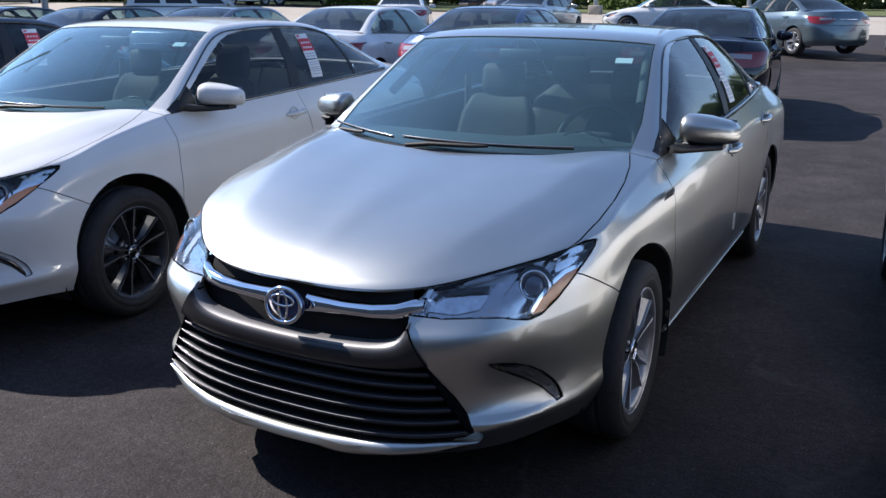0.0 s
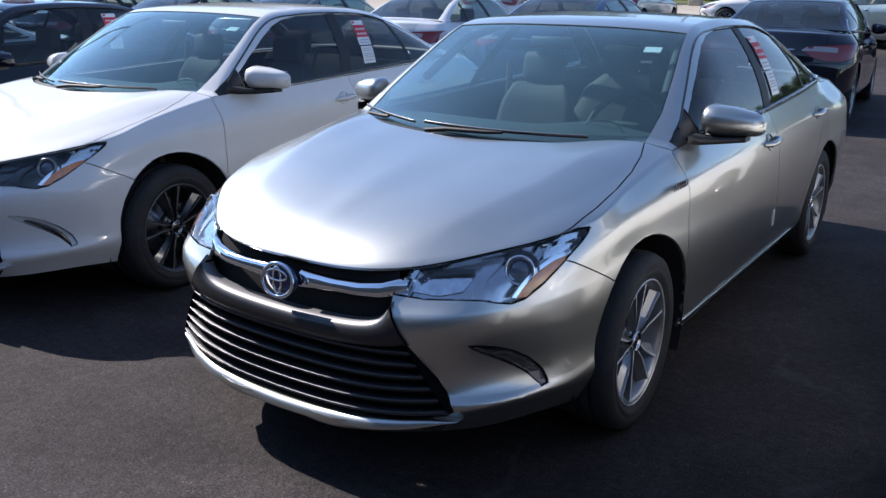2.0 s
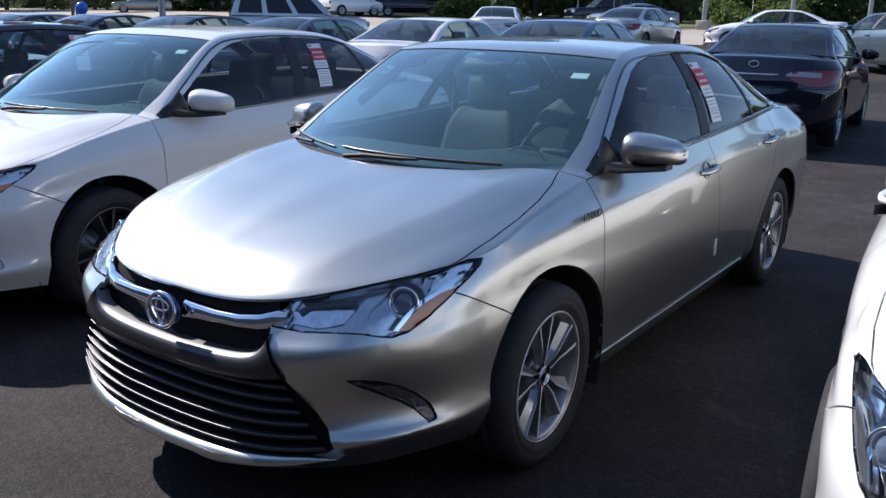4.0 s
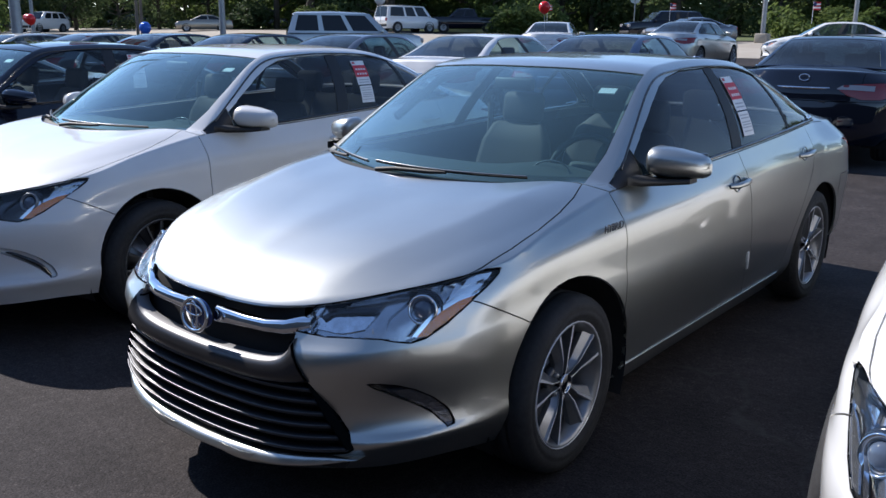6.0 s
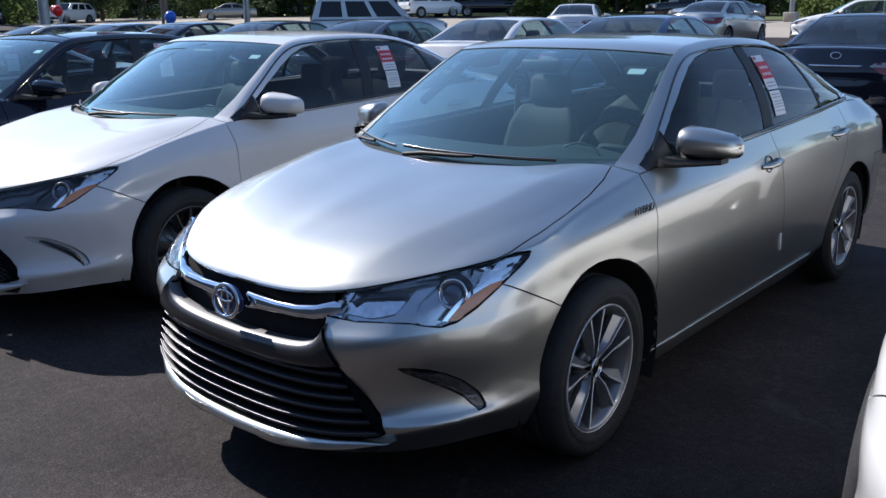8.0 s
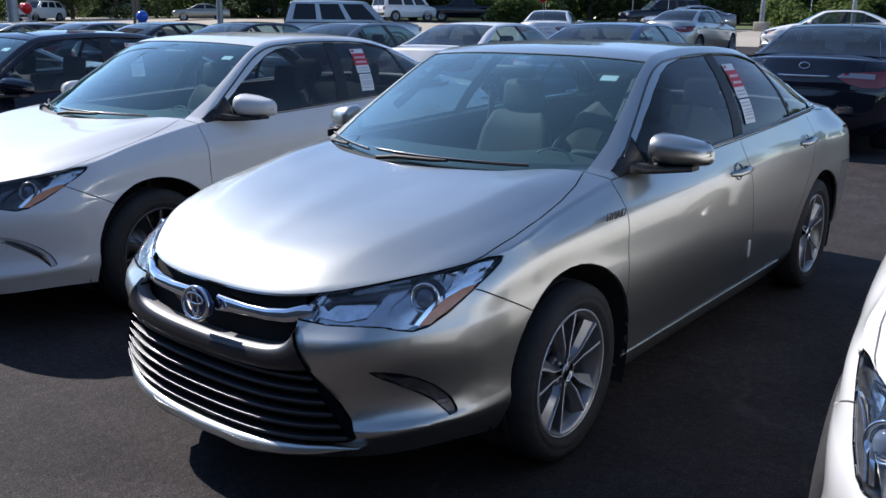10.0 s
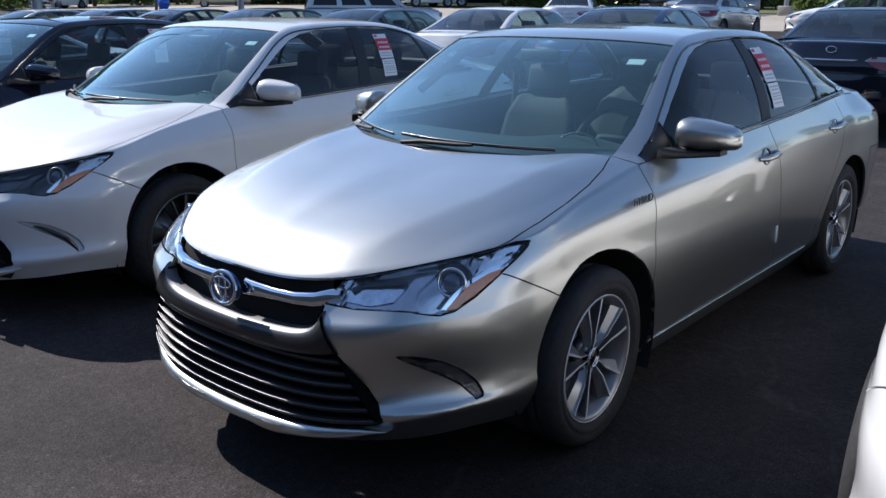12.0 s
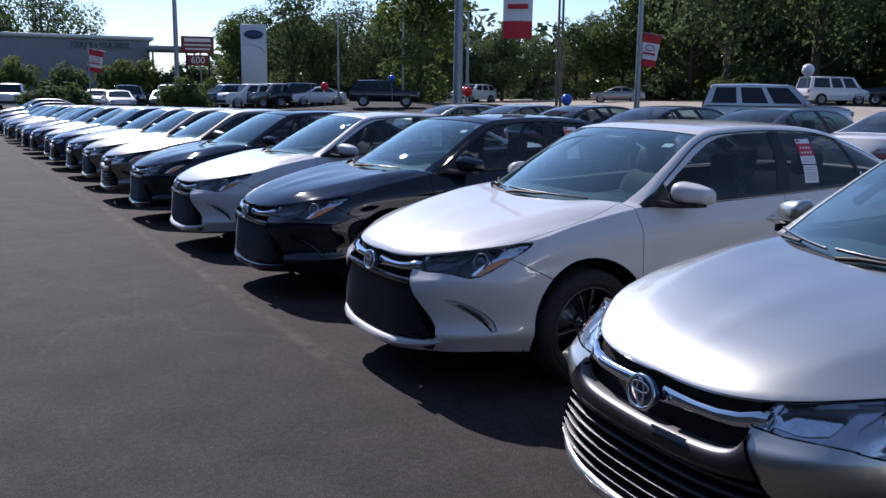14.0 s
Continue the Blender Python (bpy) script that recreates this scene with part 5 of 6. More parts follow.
def vehicle(name, length, width, belt, roof, cabin, nose, tail, coat, m, label, category, rise=0.30, wheel_r=.36, bed=None):
    """A vehicle seen from afar. cabin: four lengthwise places (windshield foot and head, rear window head and foot); nose, tail: deck heights."""
    car = empty(name, m)
    w = width / 2
    bm = bmesh.new()
    a, b, c, d = cabin
    deck = [(0.0, nose - .22), (.10, nose - .06), (.35, nose), (a, belt), (d, belt if tail > belt - .05 else tail + .05), (length - .30, tail), (length - .06, tail - .06), (length, tail - .25)]
    rows = []
    for y, z in deck:
        pinch = 1 - .10 * max(0, 1 - y / .5) ** 2 - .06 * max(0, 1 - (length - y) / .4) ** 2
        k = w * pinch
        side = [(k * .90, rise), (k * .99, rise + .18), (k, (rise + z) / 2), (k * .985, z - .10), (k * .93, z - .01), (k * .6, z + .015), (0, z + .02)]
        rows.append([Vector((x, y, q)) for x, q in side] + [Vector((-x, y, q)) for x, q in side[-2::-1]])
    add_grid(bm, rows)
    for r in (rows[0], rows[-1][::-1]):
        bm.faces.new([bm.verts.new(p) for p in r])
    bmesh.ops.recalc_face_normals(bm, faces=bm.faces)
    sharp(part("body", bm, coat, car), 50)
    rw, hi = w * .80, roof - .09
    # body-coloured cabin, then panes let into it
    def lean_in(y, z):
        """Half width and slid place of the cabin's skin: y by the belt, narrowing and closing up to the roof."""
        q = (z - belt) / (hi - belt)
        ya = np.interp(y, (a, (a + d) / 2, d), (a + (b - a) * q, (a + d) / 2 + ((b + c) / 2 - (a + d) / 2) * q, d + (c - d) * q))
        return w * .95 + (rw - w * .95) * q, float(ya)

    shell = bmesh.new()
    levels = np.linspace(belt - .02, hi, 4)
    loop = []
    for z in levels:
        k, _ = lean_in(a, z)
        ring = []
        for y in (a, a + .12, (a + d) / 2, d - .12, d):
            ring.append(Vector((k * (.93 if y in (a, d) else 1), lean_in(y, z)[1], z)))
        loop.append(ring + [Vector((-p.x, p.y, p.z)) for p in ring[::-1]])
    add_grid(shell, [r + [r[0]] for r in loop])
    bmesh.ops.recalc_face_normals(shell, faces=shell.faces)
    sharp(part("cabin", shell, coat, car), 40)
    mid_y = (a + d) / 2
    stops = (a + .30, mid_y - .08, mid_y + .08, d - .34) if roof < 1.6 else (a + .30, a + 1.18, a + 1.36, a + 2.20, a + 2.38, d - .22) if d - a > 2.8 else (a + .28, mid_y - .06, mid_y + .06, d - .2)
    for s in (1, -1):
        for y0, y1 in zip(stops[::2], stops[1::2]):
            pane = bmesh.new()
            rows = []
            for z in (belt + .06, (belt + hi) / 2, hi - .06):
                k = lean_in(y0, z)[0] + .006
                rows.append([Vector((s * k, lean_in(y, z)[1], z)) for y in (y0, (y0 + y1) / 2, y1)])
            add_grid(pane, rows, s > 0)
            part("side_window", pane, FAR_GLASS, car, smooth=False)
    for y0, out, nm in ((a, -.012, "windshield"), (d, .012, "rear_window")):
        pane = bmesh.new()
        add_grid(pane, [[Vector((x * lean_in(y0, z)[0] * .84, lean_in(y0, z)[1] + out, z)) for x in (-1, 0, 1)] for z in (belt + .02, hi - .03)], y0 == a)
        part(nm, pane, FAR_GLASS, car, smooth=False)
    bm = bmesh.new()
    rows = [[Vector((x * rw * 1.005, y, z - .075 * abs(x)**4)) for x in (-1.0, -.95, -.8, -.4, 0, .4, .8, .95, 1.0)] for y, z in ((b - .04, roof - .085), (b + .12, roof - .035), ((b + c) / 2, roof), (c - .12, roof - .03), (c + .03, roof - .085))]
    add_grid(bm, rows, True)
    part("roof", bm, coat, car)
    for y in (.19 * length, .80 * length):
        for s in (1, -1):
            bm = bmesh.new()
            add_lathe(bm, [(s * -.22, wheel_r * .6), (s * -.2, wheel_r), (0, wheel_r), (s * .02, wheel_r * .7), (s * .0, wheel_r * .65), (s * .01, 0)], (s * (w - .02), y, wheel_r), 24)
            bmesh.ops.recalc_face_normals(bm, faces=bm.faces)
            tyre = part("wheel", bm, RUBBER, car)
            bm = bmesh.new()
            add_lathe(bm, [(s * -.05, wheel_r * 1.16), (s * .012, wheel_r * 1.16), (s * .006, wheel_r * 1.0), (s * -.05, wheel_r * .98)], (s * (w - .012), y, wheel_r), 24)
            bmesh.ops.recalc_face_normals(bm, faces=bm.faces)
            part("wheel_arch", bm, BLACK, car)
            bm = bmesh.new()
            add_lathe(bm, [(s * .026, wheel_r * .66), (s * .030, wheel_r * .60), (s * .008, wheel_r * .50), (s * .006, wheel_r * .2), (s * .022, wheel_r * .16), (s * .022, 0)], (s * (w - .02), y, wheel_r), 20)
            part("rim", bm, ALLOY_GREY, tyre)
    for s in (1, -1):
        part("headlamp", box((s * w * .72, .05, nose - .20), (w * .4, .14, .16), .03), CLEARLENS, car)
        part("tail_lamp", box((s * w * .82, length - .05, tail - .22), (w * .22, .10, .26), .03), REDLENS, car)
        part("mirror", box((s * (w + .06), a + .25, belt + .06), (.16, .10, .13), .03), coat, car)
    part("bumper", box((0, length - .02, rise + .22), (width * .92, .12, .20), .04), BLACK, car)
    part("bumper", box((0, .02, rise + .18), (width * .92, .12, .20), .04), BLACK, car)
    return tagged(car, label, category, "far vehicles")


def stand(x, y, turn):
    return pose(x, y, ground_z(x, y), 0, 0, turn)


def suv(m, coat, label):
    return vehicle("suv", 4.8, 1.92, 1.12, 1.78, (1.30, 1.95, 4.25, 4.70), 1.08, 1.10, coat, m, label, "car")


def centred(x, y, turn, length):
    """A stand whose middle, not its nose, lies at x, y."""
    a = radians(turn)
    return stand(x + math.sin(a) * length / 2, y - math.cos(a) * length / 2, turn)


def broadside(x, y, length, rightwards, skew=0.0):
    """A stand broadside on to the near end of the row."""
    v = Vector((x - 2.3, y + 1.7)).normalized()
    nose = Vector((v.y, -v.x)) * (1 if rightwards else -1)
    return centred(x, y, math.degrees(math.atan2(nose.x, -nose.y)) + skew, length)


def saloon(m, coat, label):
    return vehicle("saloon", 4.6, 1.8, .95, 1.44, (1.15, 2.05, 3.10, 4.15), .86, 1.03, coat, m, label, "car", rise=.25, wheel_r=.32)


vehicle("suv", 4.7, 1.95, 1.18, 1.90, (1.20, 1.85, 4.40, 4.62), 1.14, 1.12, PAINT, broadside(-19.85, 21.0, 4.7, True, 6), "silver full-size utility vehicle standing behind the rows", "car", wheel_r=.40)
vehicle("van", 4.6, 1.9, 1.08, 1.92, (.66, 1.22, 4.34, 4.52), 1.02, 1.10, PAINT_WHITE, broadside(-40.9, 48.0, 4.6, True, 35), "white high-roofed van parked beyond the road", "van")
vehicle("pickup_truck", 5.5, 1.95, 1.15, 1.80, (1.45, 2.05, 3.35, 3.60), 1.12, 1.08, PAINT_BLACK, broadside(-39.2, 53.0, 5.5, False), "black pickup truck parked beyond the road", "truck")
saloon(broadside(-67.4, 57.0, 4.6, False), PAINT_GREY, "dark grey saloon on the far road")
suv(broadside(-73.2, 37.3, 4.6, False, 50), PAINT_WHITE, "white utility vehicle on the far road")
saloon(broadside(-82.8, 52.0, 4.6, False), PAINT_BLACK, "dark saloon on the far road")
saloon(broadside(-60.4, 44.7, 4.6, False), PAINT_BEIGE, "pale gold saloon on the far road")
saloon(broadside(-98.0, 45.5, 4.6, False), PAINT_WHITE, "white saloon on the far road")
suv(broadside(-96.5, 50.0, 4.6, False), PAINT, "pale silver utility vehicle on the far road")
saloon(broadside(-17.4, 44.0, 4.6, False, 25), PAINT_GREY, "dark grey saloon standing by the road")
suv(broadside(-21.0, 48.5, 4.8, False, 20), PAINT_BLACK, "dark utility vehicle standing by the road")
rng = random.Random(11)
suv(broadside(-55.0, 20.9, 4.9, True), PAINT_BLACK, "dark utility vehicle parked in the next lot")
for i, (x, y, coat) in enumerate(((-62, 18.2, "white"), (-62, 16.4, "black"), (-62, 14.9, "grey"), (-62, 13.2, "white"), (-63, 11.7, "blue"))):
    (suv if i else saloon)(broadside(x, y, 4.8, False, 30 + rng.uniform(-6, 6)), COATS[coat], coat + " car parked in the next lot")
for i, (x, y, coat) in enumerate(((-66, -2.4, "white"), (-62, -4.6, "grey"), (-58, -5.6, "silver"), (-66, 3.2, "silver"), (-63, 5.0, "black"), (-63, 7.4, "grey"), (-66, 8.2, "white"),
                                  (-70, 10.0, "white"), (-68, -5.6, "black"), (-54, -5.2, "silver"), (-74, 11.5, "grey"), (-60, 4.0, "white"))):
    (suv if i % 2 == 0 else saloon)(centred(x, y, 84 + rng.uniform(-8, 8), 4.8), COATS[coat], coat + " car parked in the next lot")

# ---------------------------------------------------------------- trees and bushes
LEAF = material("leaves", (0.068, 0.106, 0.046), 0.6, colour2=(0.130, 0.172, 0.076), scale=0.9)
LEAF_LIGHT = material("leaves_light", (0.085, 0.130, 0.038), 0.6, colour2=(0.16, 0.205, 0.068), scale=0.9)
BARK = material("bark", (0.07, 0.055, 0.042), 0.9, vary=0.3, scale=8, bump=0.6, bump_scale=30)
for m in (LEAF, LEAF_LIGHT):
    n, l = m.node_tree.nodes, m.node_tree.links
    b = n["Principled BSDF"]
    b.inputs["Specular IOR Level"].default_value = 0.12
    through_leaf, mix = n.new("ShaderNodeBsdfTranslucent"), n.new("ShaderNodeMixShader")
    l.new(b.inputs["Base Color"].links[0].from_socket, through_leaf.inputs["Color"])
    mix.inputs[0].default_value = 0.55
    l.new(b.outputs[0], mix.inputs[1])
    l.new(through_leaf.outputs[0], mix.inputs[2])
    l.new(mix.outputs[0], n["Material Output"].inputs[0])


def leaf_cloud(seed, lumps, count, size):
    """Many small bent leaf clumps scattered over the lumps of a crown."""
    r = random.Random(seed)
    verts, faces = [], []
    weights = [b[3]**2 for b in lumps]
    for _ in range(count):
        cx, cy, cz, rad = r.choices(lumps, weights)[0]
        d = Vector((r.gauss(0, 1), r.gauss(0, 1), r.gauss(0, 1))).normalized()
        p = Vector((cx, cy, cz)) + d * rad * (r.uniform(.55, 1.08))
        n = (d + Vector((r.uniform(-.9, .9), r.uniform(-.9, .9), r.uniform(-.3, 1.1)))).normalized()
        a = n.orthogonal().normalized()
        a.rotate(Matrix.Rotation(r.uniform(0, 6.28), 3, n))
        b = n.cross(a)
        k = size * r.uniform(.5, 1.3)
        i = len(verts)
        verts += [p - a * k, p - b * k * .6 + n * k * .18, p + a * k, p + b * k * .6 + n * k * .15]
        faces += [(i, i + 1, i + 2), (i, i + 2, i + 3)]
    me = bpy.data.meshes.new("crown")
    me.from_pydata([tuple(v) for v in verts], [], faces)
    return me


def tree(seed, height, spread, leaf, m, label, count=4700, low=.22, name="tree", size=.27):
    """A broadleaf tree: tapered trunk, limbs, and a lumpy crown."""
    r = random.Random(seed)
    top = empty(name, m)
    h = height
    bm = bmesh.new()
    lean = (r.uniform(-.4, .4), r.uniform(-.4, .4))
    trunk = [(lean[0] * q * q, lean[1] * q * q, -.2 + h * .72 * q) for q in np.linspace(0, 1, 7)]
    add_tube(bm, trunk, [h * .022 * (1 - .8 * q) + .02 for q in np.linspace(0, 1, 7)], 10)
    lumps = []
    for i in range(13):
        q = r.uniform(low, .92)
        a = 2.4 * i + r.uniform(-.4, .4)
        reach = spread * (1 - abs(q - .5) * 1.1) * r.uniform(.55, 1.0)
        p0 = Vector((lean[0] * q * q, lean[1] * q * q, h * .62 * q))
        p1 = Vector((math.cos(a) * reach, math.sin(a) * reach, h * q + r.uniform(-.3, .6)))
        mid = (p0 + p1) / 2 + Vector((0, 0, -.12 * reach))
        add_tube(bm, [p0, mid, p1], [h * .010, h * .007, .02], 6)
        lumps.append((p1.x, p1.y, p1.z, spread * r.uniform(.28, .50)))
    lumps += [(lean[0], lean[1], h * .72, spread * .55), (lean[0], lean[1], h * .5, spread * .6), (lean[0], lean[1], h * .9, spread * .35)]
    part("trunk", bm, BARK, top)
    me = leaf_cloud(seed, lumps, count, size)
    me.materials.append(leaf)
    crown = new("crown", me)
    crown.parent = top
    return tagged(top, label, name, "trees by the road" if name == "tree" else "bushes")


def polar(turn, dist):
    """A place on the ground by its bearing and distance from the near end of the row."""
    return 2.3 - math.sin(radians(turn)) * dist, -1.7 + math.cos(radians(turn)) * dist


def skyline(turn):
    """Height in metres of the tree tops at ninety metres, by bearing."""
    return float(np.interp(turn, (0, 30, 44, 50, 52.3, 53.5, 57, 60.4, 62, 65, 68, 70, 71.2, 72.5, 75, 77.5, 79, 80, 85, 86, 92, 100),
                           (10, 13, 15, 16, 13, 8.4, 8.2, 7.4, 9, 11, 11, 9.5, 7.6, 9, 9.5, 8.5, 5, 3, 3, 6.5, 8, 8)))


OAK = ((15, 5.2), (18, 6.0), (12, 4.6), (20, 6.5))
oaks = [tree(21, 15, 5.2, LEAF, stand(*polar(74.2, 96), 0), "tall dark green broadleaf tree by the road", low=.10),
        tree(22, 18, 6.0, LEAF, stand(*polar(47, 78), 30), "tall dark green broadleaf tree by the road", low=.05),
        tree(23, 12, 4.6, LEAF_LIGHT, stand(*polar(66.2, 76), 0), "light green broadleaf tree by the road", low=.02),
        tree(24, 20, 6.5, LEAF, stand(*polar(42, 80), 0), "tall dark green broadleaf tree by the road", low=.05)]
oaks[0].scale = (.82, .82, .72)
rng = random.Random(3)
spots = []
for i in range(58):
    q = i / 57
    turn = 92 - 107 * q + rng.uniform(-.8, .8)
    base_d = float(np.interp(q, (0, .12, .25, .4, .6, 1), (118, 108, 92, 88, 84, 82)))
    for row in (0, 1) if i % 3 == 0 else (0,):
        d = base_d + row * 14 + rng.uniform(-3, 6)
        spots.append((*polar(turn + 2 * row, d), turn + 2 * row, d))
for x, y, turn, d in spots:
    k = rng.choice((0, 1, 2, 2, 3))
    tall = skyline(turn) * d / 90 / OAK[k][0] * rng.uniform(.82, 1.04)
    t = copy_thing(oaks[k], stand(x, y, rng.uniform(0, 360)))
    wide = max(tall, .45) * rng.uniform(.95, 1.15)
    t.scale = (wide, wide, tall)
back_oak = tree(25, 17, 6.2, LEAF, stand(*polar(108, 80), 0), "tall dark green broadleaf tree behind the lot", 1800, .10, size=.6)
for i in range(34):
    turn = 112 + 228 * i / 33 + rng.uniform(-2, 2)
    d = 78 + rng.uniform(-6, 8)
    t = copy_thing(back_oak, stand(2.3 - math.sin(radians(turn)) * d, -1.7 + math.cos(radians(turn)) * d, rng.uniform(0, 360)))
    s = rng.uniform(1.0, 1.3) * (.5 if turn > 225 else 1)
    t.scale = (s * 1.1, s * 1.1, s)
for x, y, k, s in ((-122, 1.0, 3, .74), (-124, 4.5, 1, .72), (-121, -4, 0, .8)):
    t = copy_thing(oaks[k], stand(x, y, rng.uniform(0, 360)))
    t.scale = (s, s, s)
bushes = [tree(31, 1.7, 1.25, LEAF, stand(-50.5, .3, 0), "dense dark green bush beside the lot", 2600, .05, "bush", .13),
          tree(32, 2.2, 1.3, LEAF_LIGHT, stand(-52, 7.6, 0), "light green bush beside the lot", 2000, .05, "bush", .13)]
for x, y, k, s in ((-50.3, -.5, 0, .9), (-51, 1.1, 0, .8), (-52.4, 6.6, 1, .8), (-64, 52, 0, 1.6), (-52, 50, 1, 1.3), (-35, 53, 1, 1.3), (-82, 1.5, 0, 1.6), (-83, 6, 1, 1.6), (-82, -2.5, 1, 1.6), (-84, 8, 1, 1.6), (-90, 14, 0, 1.7), (-86, 11, 0, 1.4),
                   (-44, 66, 0, 1.3), (-16, 70, 1, 1.5), (4, 68, 1, 1.5)):
    t = copy_thing(bushes[k], stand(x, y, rng.uniform(0, 360)))
    t.scale = (s, s * rng.uniform(.9, 1.4), s * (.62 if y > 40 else 1))
# rough growth along the verge
growth = []
for turn0, turn1, depth, count, low, high in ((47, 53, 57, 34, .25, .6), (31.4, 35, 58, 20, .8, 1.5), (37, 42, 67, 20, .8, 1.5), (14, 19, 66, 14, .6, 1.2), (54, 66, 60, 20, .3, .8)):
    for _ in range(count):
        a, y = rng.uniform(turn0, turn1), depth + rng.uniform(-1.5, 2)
        x, rad = 2.3 - math.tan(radians(a)) * (y + 1.7), rng.uniform(low, high)
        growth.append((x, y, ground_z(x, y) + rad * rng.uniform(.4, 1.3), rad))
bm_me = leaf_cloud(77, growth, 9000, .20)
bm_me.materials.append(LEAF_LIGHT)
tagged(new("undergrowth", bm_me), "rough green undergrowth along the verge", "plants", kind="stuff")
woods = []
for a in np.linspace(radians(-14), radians(79), 110):
    top = max(3.0, .95 * skyline(math.degrees(a)))
    for z in np.arange(1.5, top, 2.8):
        woods.append((2 - math.sin(a) * 116, math.cos(a) * 116, z + rng.uniform(-1, 1.5), 3.6))
far_me = leaf_cloud(78, woods, 30000, .8)
far_me.materials.append(LEAF)
tagged(new("far_woods", far_me), "dark woods far behind the road", "woods", kind="stuff")

# ---------------------------------------------------------------- poles, banners, balloons
GALV = material("galvanised_steel", (0.30, 0.31, 0.32), 0.45, 0.7, vary=0.12, scale=12)
WOOD_POLE = material("weathered_pole", (0.16, 0.13, 0.10), 0.9, vary=0.25, scale=14, bump=0.4, bump_scale=40)
FLAG_RED = material("flag_red", (0.55, 0.02, 0.03), 0.6, vary=0.06, scale=6)
FLAG_WHITE = material("flag_white", (0.78, 0.77, 0.76), 0.6, vary=0.04, scale=6)
BALLOON = {"white": material("balloon_white", (0.80, 0.80, 0.80), 0.25), "red": material("balloon_red", (0.70, 0.02, 0.02), 0.22), "blue": material("balloon_blue", (0.02, 0.12, 0.55), 0.22)}


def lamp_pole(x, y, height, radius, heads, label, mat=None):
    p = empty("light_pole", stand(x, y, 0))
    mat = mat or GALV
    part("shaft", tube([(0, 0, 0), (0, 0, height * .5), (0, 0, height)], [radius, radius * .85, radius * .6], 14), mat, p)
    if mat is GALV:
        part("foot", box((0, 0, .25), (radius * 5, radius * 5, .5), .05), CONCRETE, p)
    for a in heads:
        c, s = math.cos(a), math.sin(a)
        arm = part("arm", tube([(0, 0, height - .1), (.5 * c, .5 * s, height), (1.0 * c, 1.0 * s, height)], .04, 8), mat, p)
        part("lamp_head", box((1.25 * c, 1.25 * s, height), (.65, .32, .14), .04, (0, 0, math.degrees(a))), GALV, arm)
    return tagged(p, label, "pole", "poles")


lamp_pole(-21.3, 9.9, 10.5, .15, (.6, .6 + math.pi), "tall grey steel light pole between the rows")
lamp_pole(-57, 7.4, 11.5, .17, (1.2, 1.2 + math.pi), "tall grey steel light pole in the lot")
lamp_pole(-33.6, 26.0, 10.5, .15, (1.5,), "tall grey steel light pole near the road")
lamp_pole(-51.5, 25.6, 6.5, .12, (.5, .5 + math.pi), "grey double-headed light pole")
lamp_pole(-14.2, 46.0, 10, .13, (2.2,), "grey steel light pole by the road")
lamp_pole(-10.0, 47.2, 10, .12, (1.2,), "grey steel light pole by the road")
lamp_pole(-6.6, 49.0, 10, .12, (1.2,), "grey steel light pole by the road")
lamp_pole(-60.5, 19.5, 6.5, .09, (1.0,), "slim grey light pole in the next lot")
lamp_pole(-66, 27, 9.0, .11, (0.4,), "slim grey light pole by the road")
for dx in (0, .55):
    lamp_pole(-47.5 - dx * .7, 30.2 + dx, 11, .10, (), "weathered wooden utility pole", WOOD_POLE)


def banner(x, y, z0, wide, tall, turn, order, label, tilt=0.0):
    """A hanging banner of red and white cloth with a plain ring mark, in gentle folds."""
    b = empty("banner", pose(x, y, z0, 0, tilt, turn))
    cuts = (0, .27, .78, 1.0)
    for k, mat in enumerate(order):
        bm = bmesh.new()
        rows = []
        for q in np.linspace(cuts[k], cuts[k + 1], 5):
            rows.append([Vector((wide * (u - .5), .06 * math.sin(5 * u + 3 * q) + .05 * q, -tall * q)) for u in np.linspace(0, 1, 9)])
        add_grid(bm, rows)
        part("cloth", bm, mat, b)
    part("ring_mark", ellipse(0, -tall * .42, wide * .26, tall * .085, -.05, .018, 20), FLAG_RED, b)
    part("mark_bar", box((0, -.05, -tall * .60), (wide * .7, .02, tall * .06), .004), FLAG_RED, b)
    part("top_bar", tube([(-wide * .6, 0, .02), (wide * .6, 0, .02)], .025, 8), GALV, b)
    return tagged(b, label, "banner", "banners")


banner(-20.3, 11.3, 5.55, .85, 2.25, 60, (FLAG_RED, FLAG_WHITE, FLAG_RED), "red and white cloth banner hung from the light pole")
part("banner_arm", tube([(0, 0, 5.5), (1.0, 1.4, 5.58 - ground_z(-21.3, 9.9))], .03, 8), GALV, next(o for o in scene.objects if o.name == "light_pole"))
banner(-33.15, 26.45, 4.75, .85, 1.55, 50, (FLAG_RED, FLAG_WHITE, FLAG_RED), "red and white cloth banner on a pole", 10)
banner(-57.2, 2.65, 4.2, .85, 1.35, 85, (FLAG_RED, FLAG_WHITE, FLAG_RED), "red and white cloth banner on a pole", 10)
for x, y, h in ((-57.2, 2.15, 4.45),):
    tagged(finish("flag_pole", tube([(x, y, ground_z(x, y)), (x, y, h + .1)], .05, 8), GALV), "slim grey pole that carries a banner", "pole", "poles")


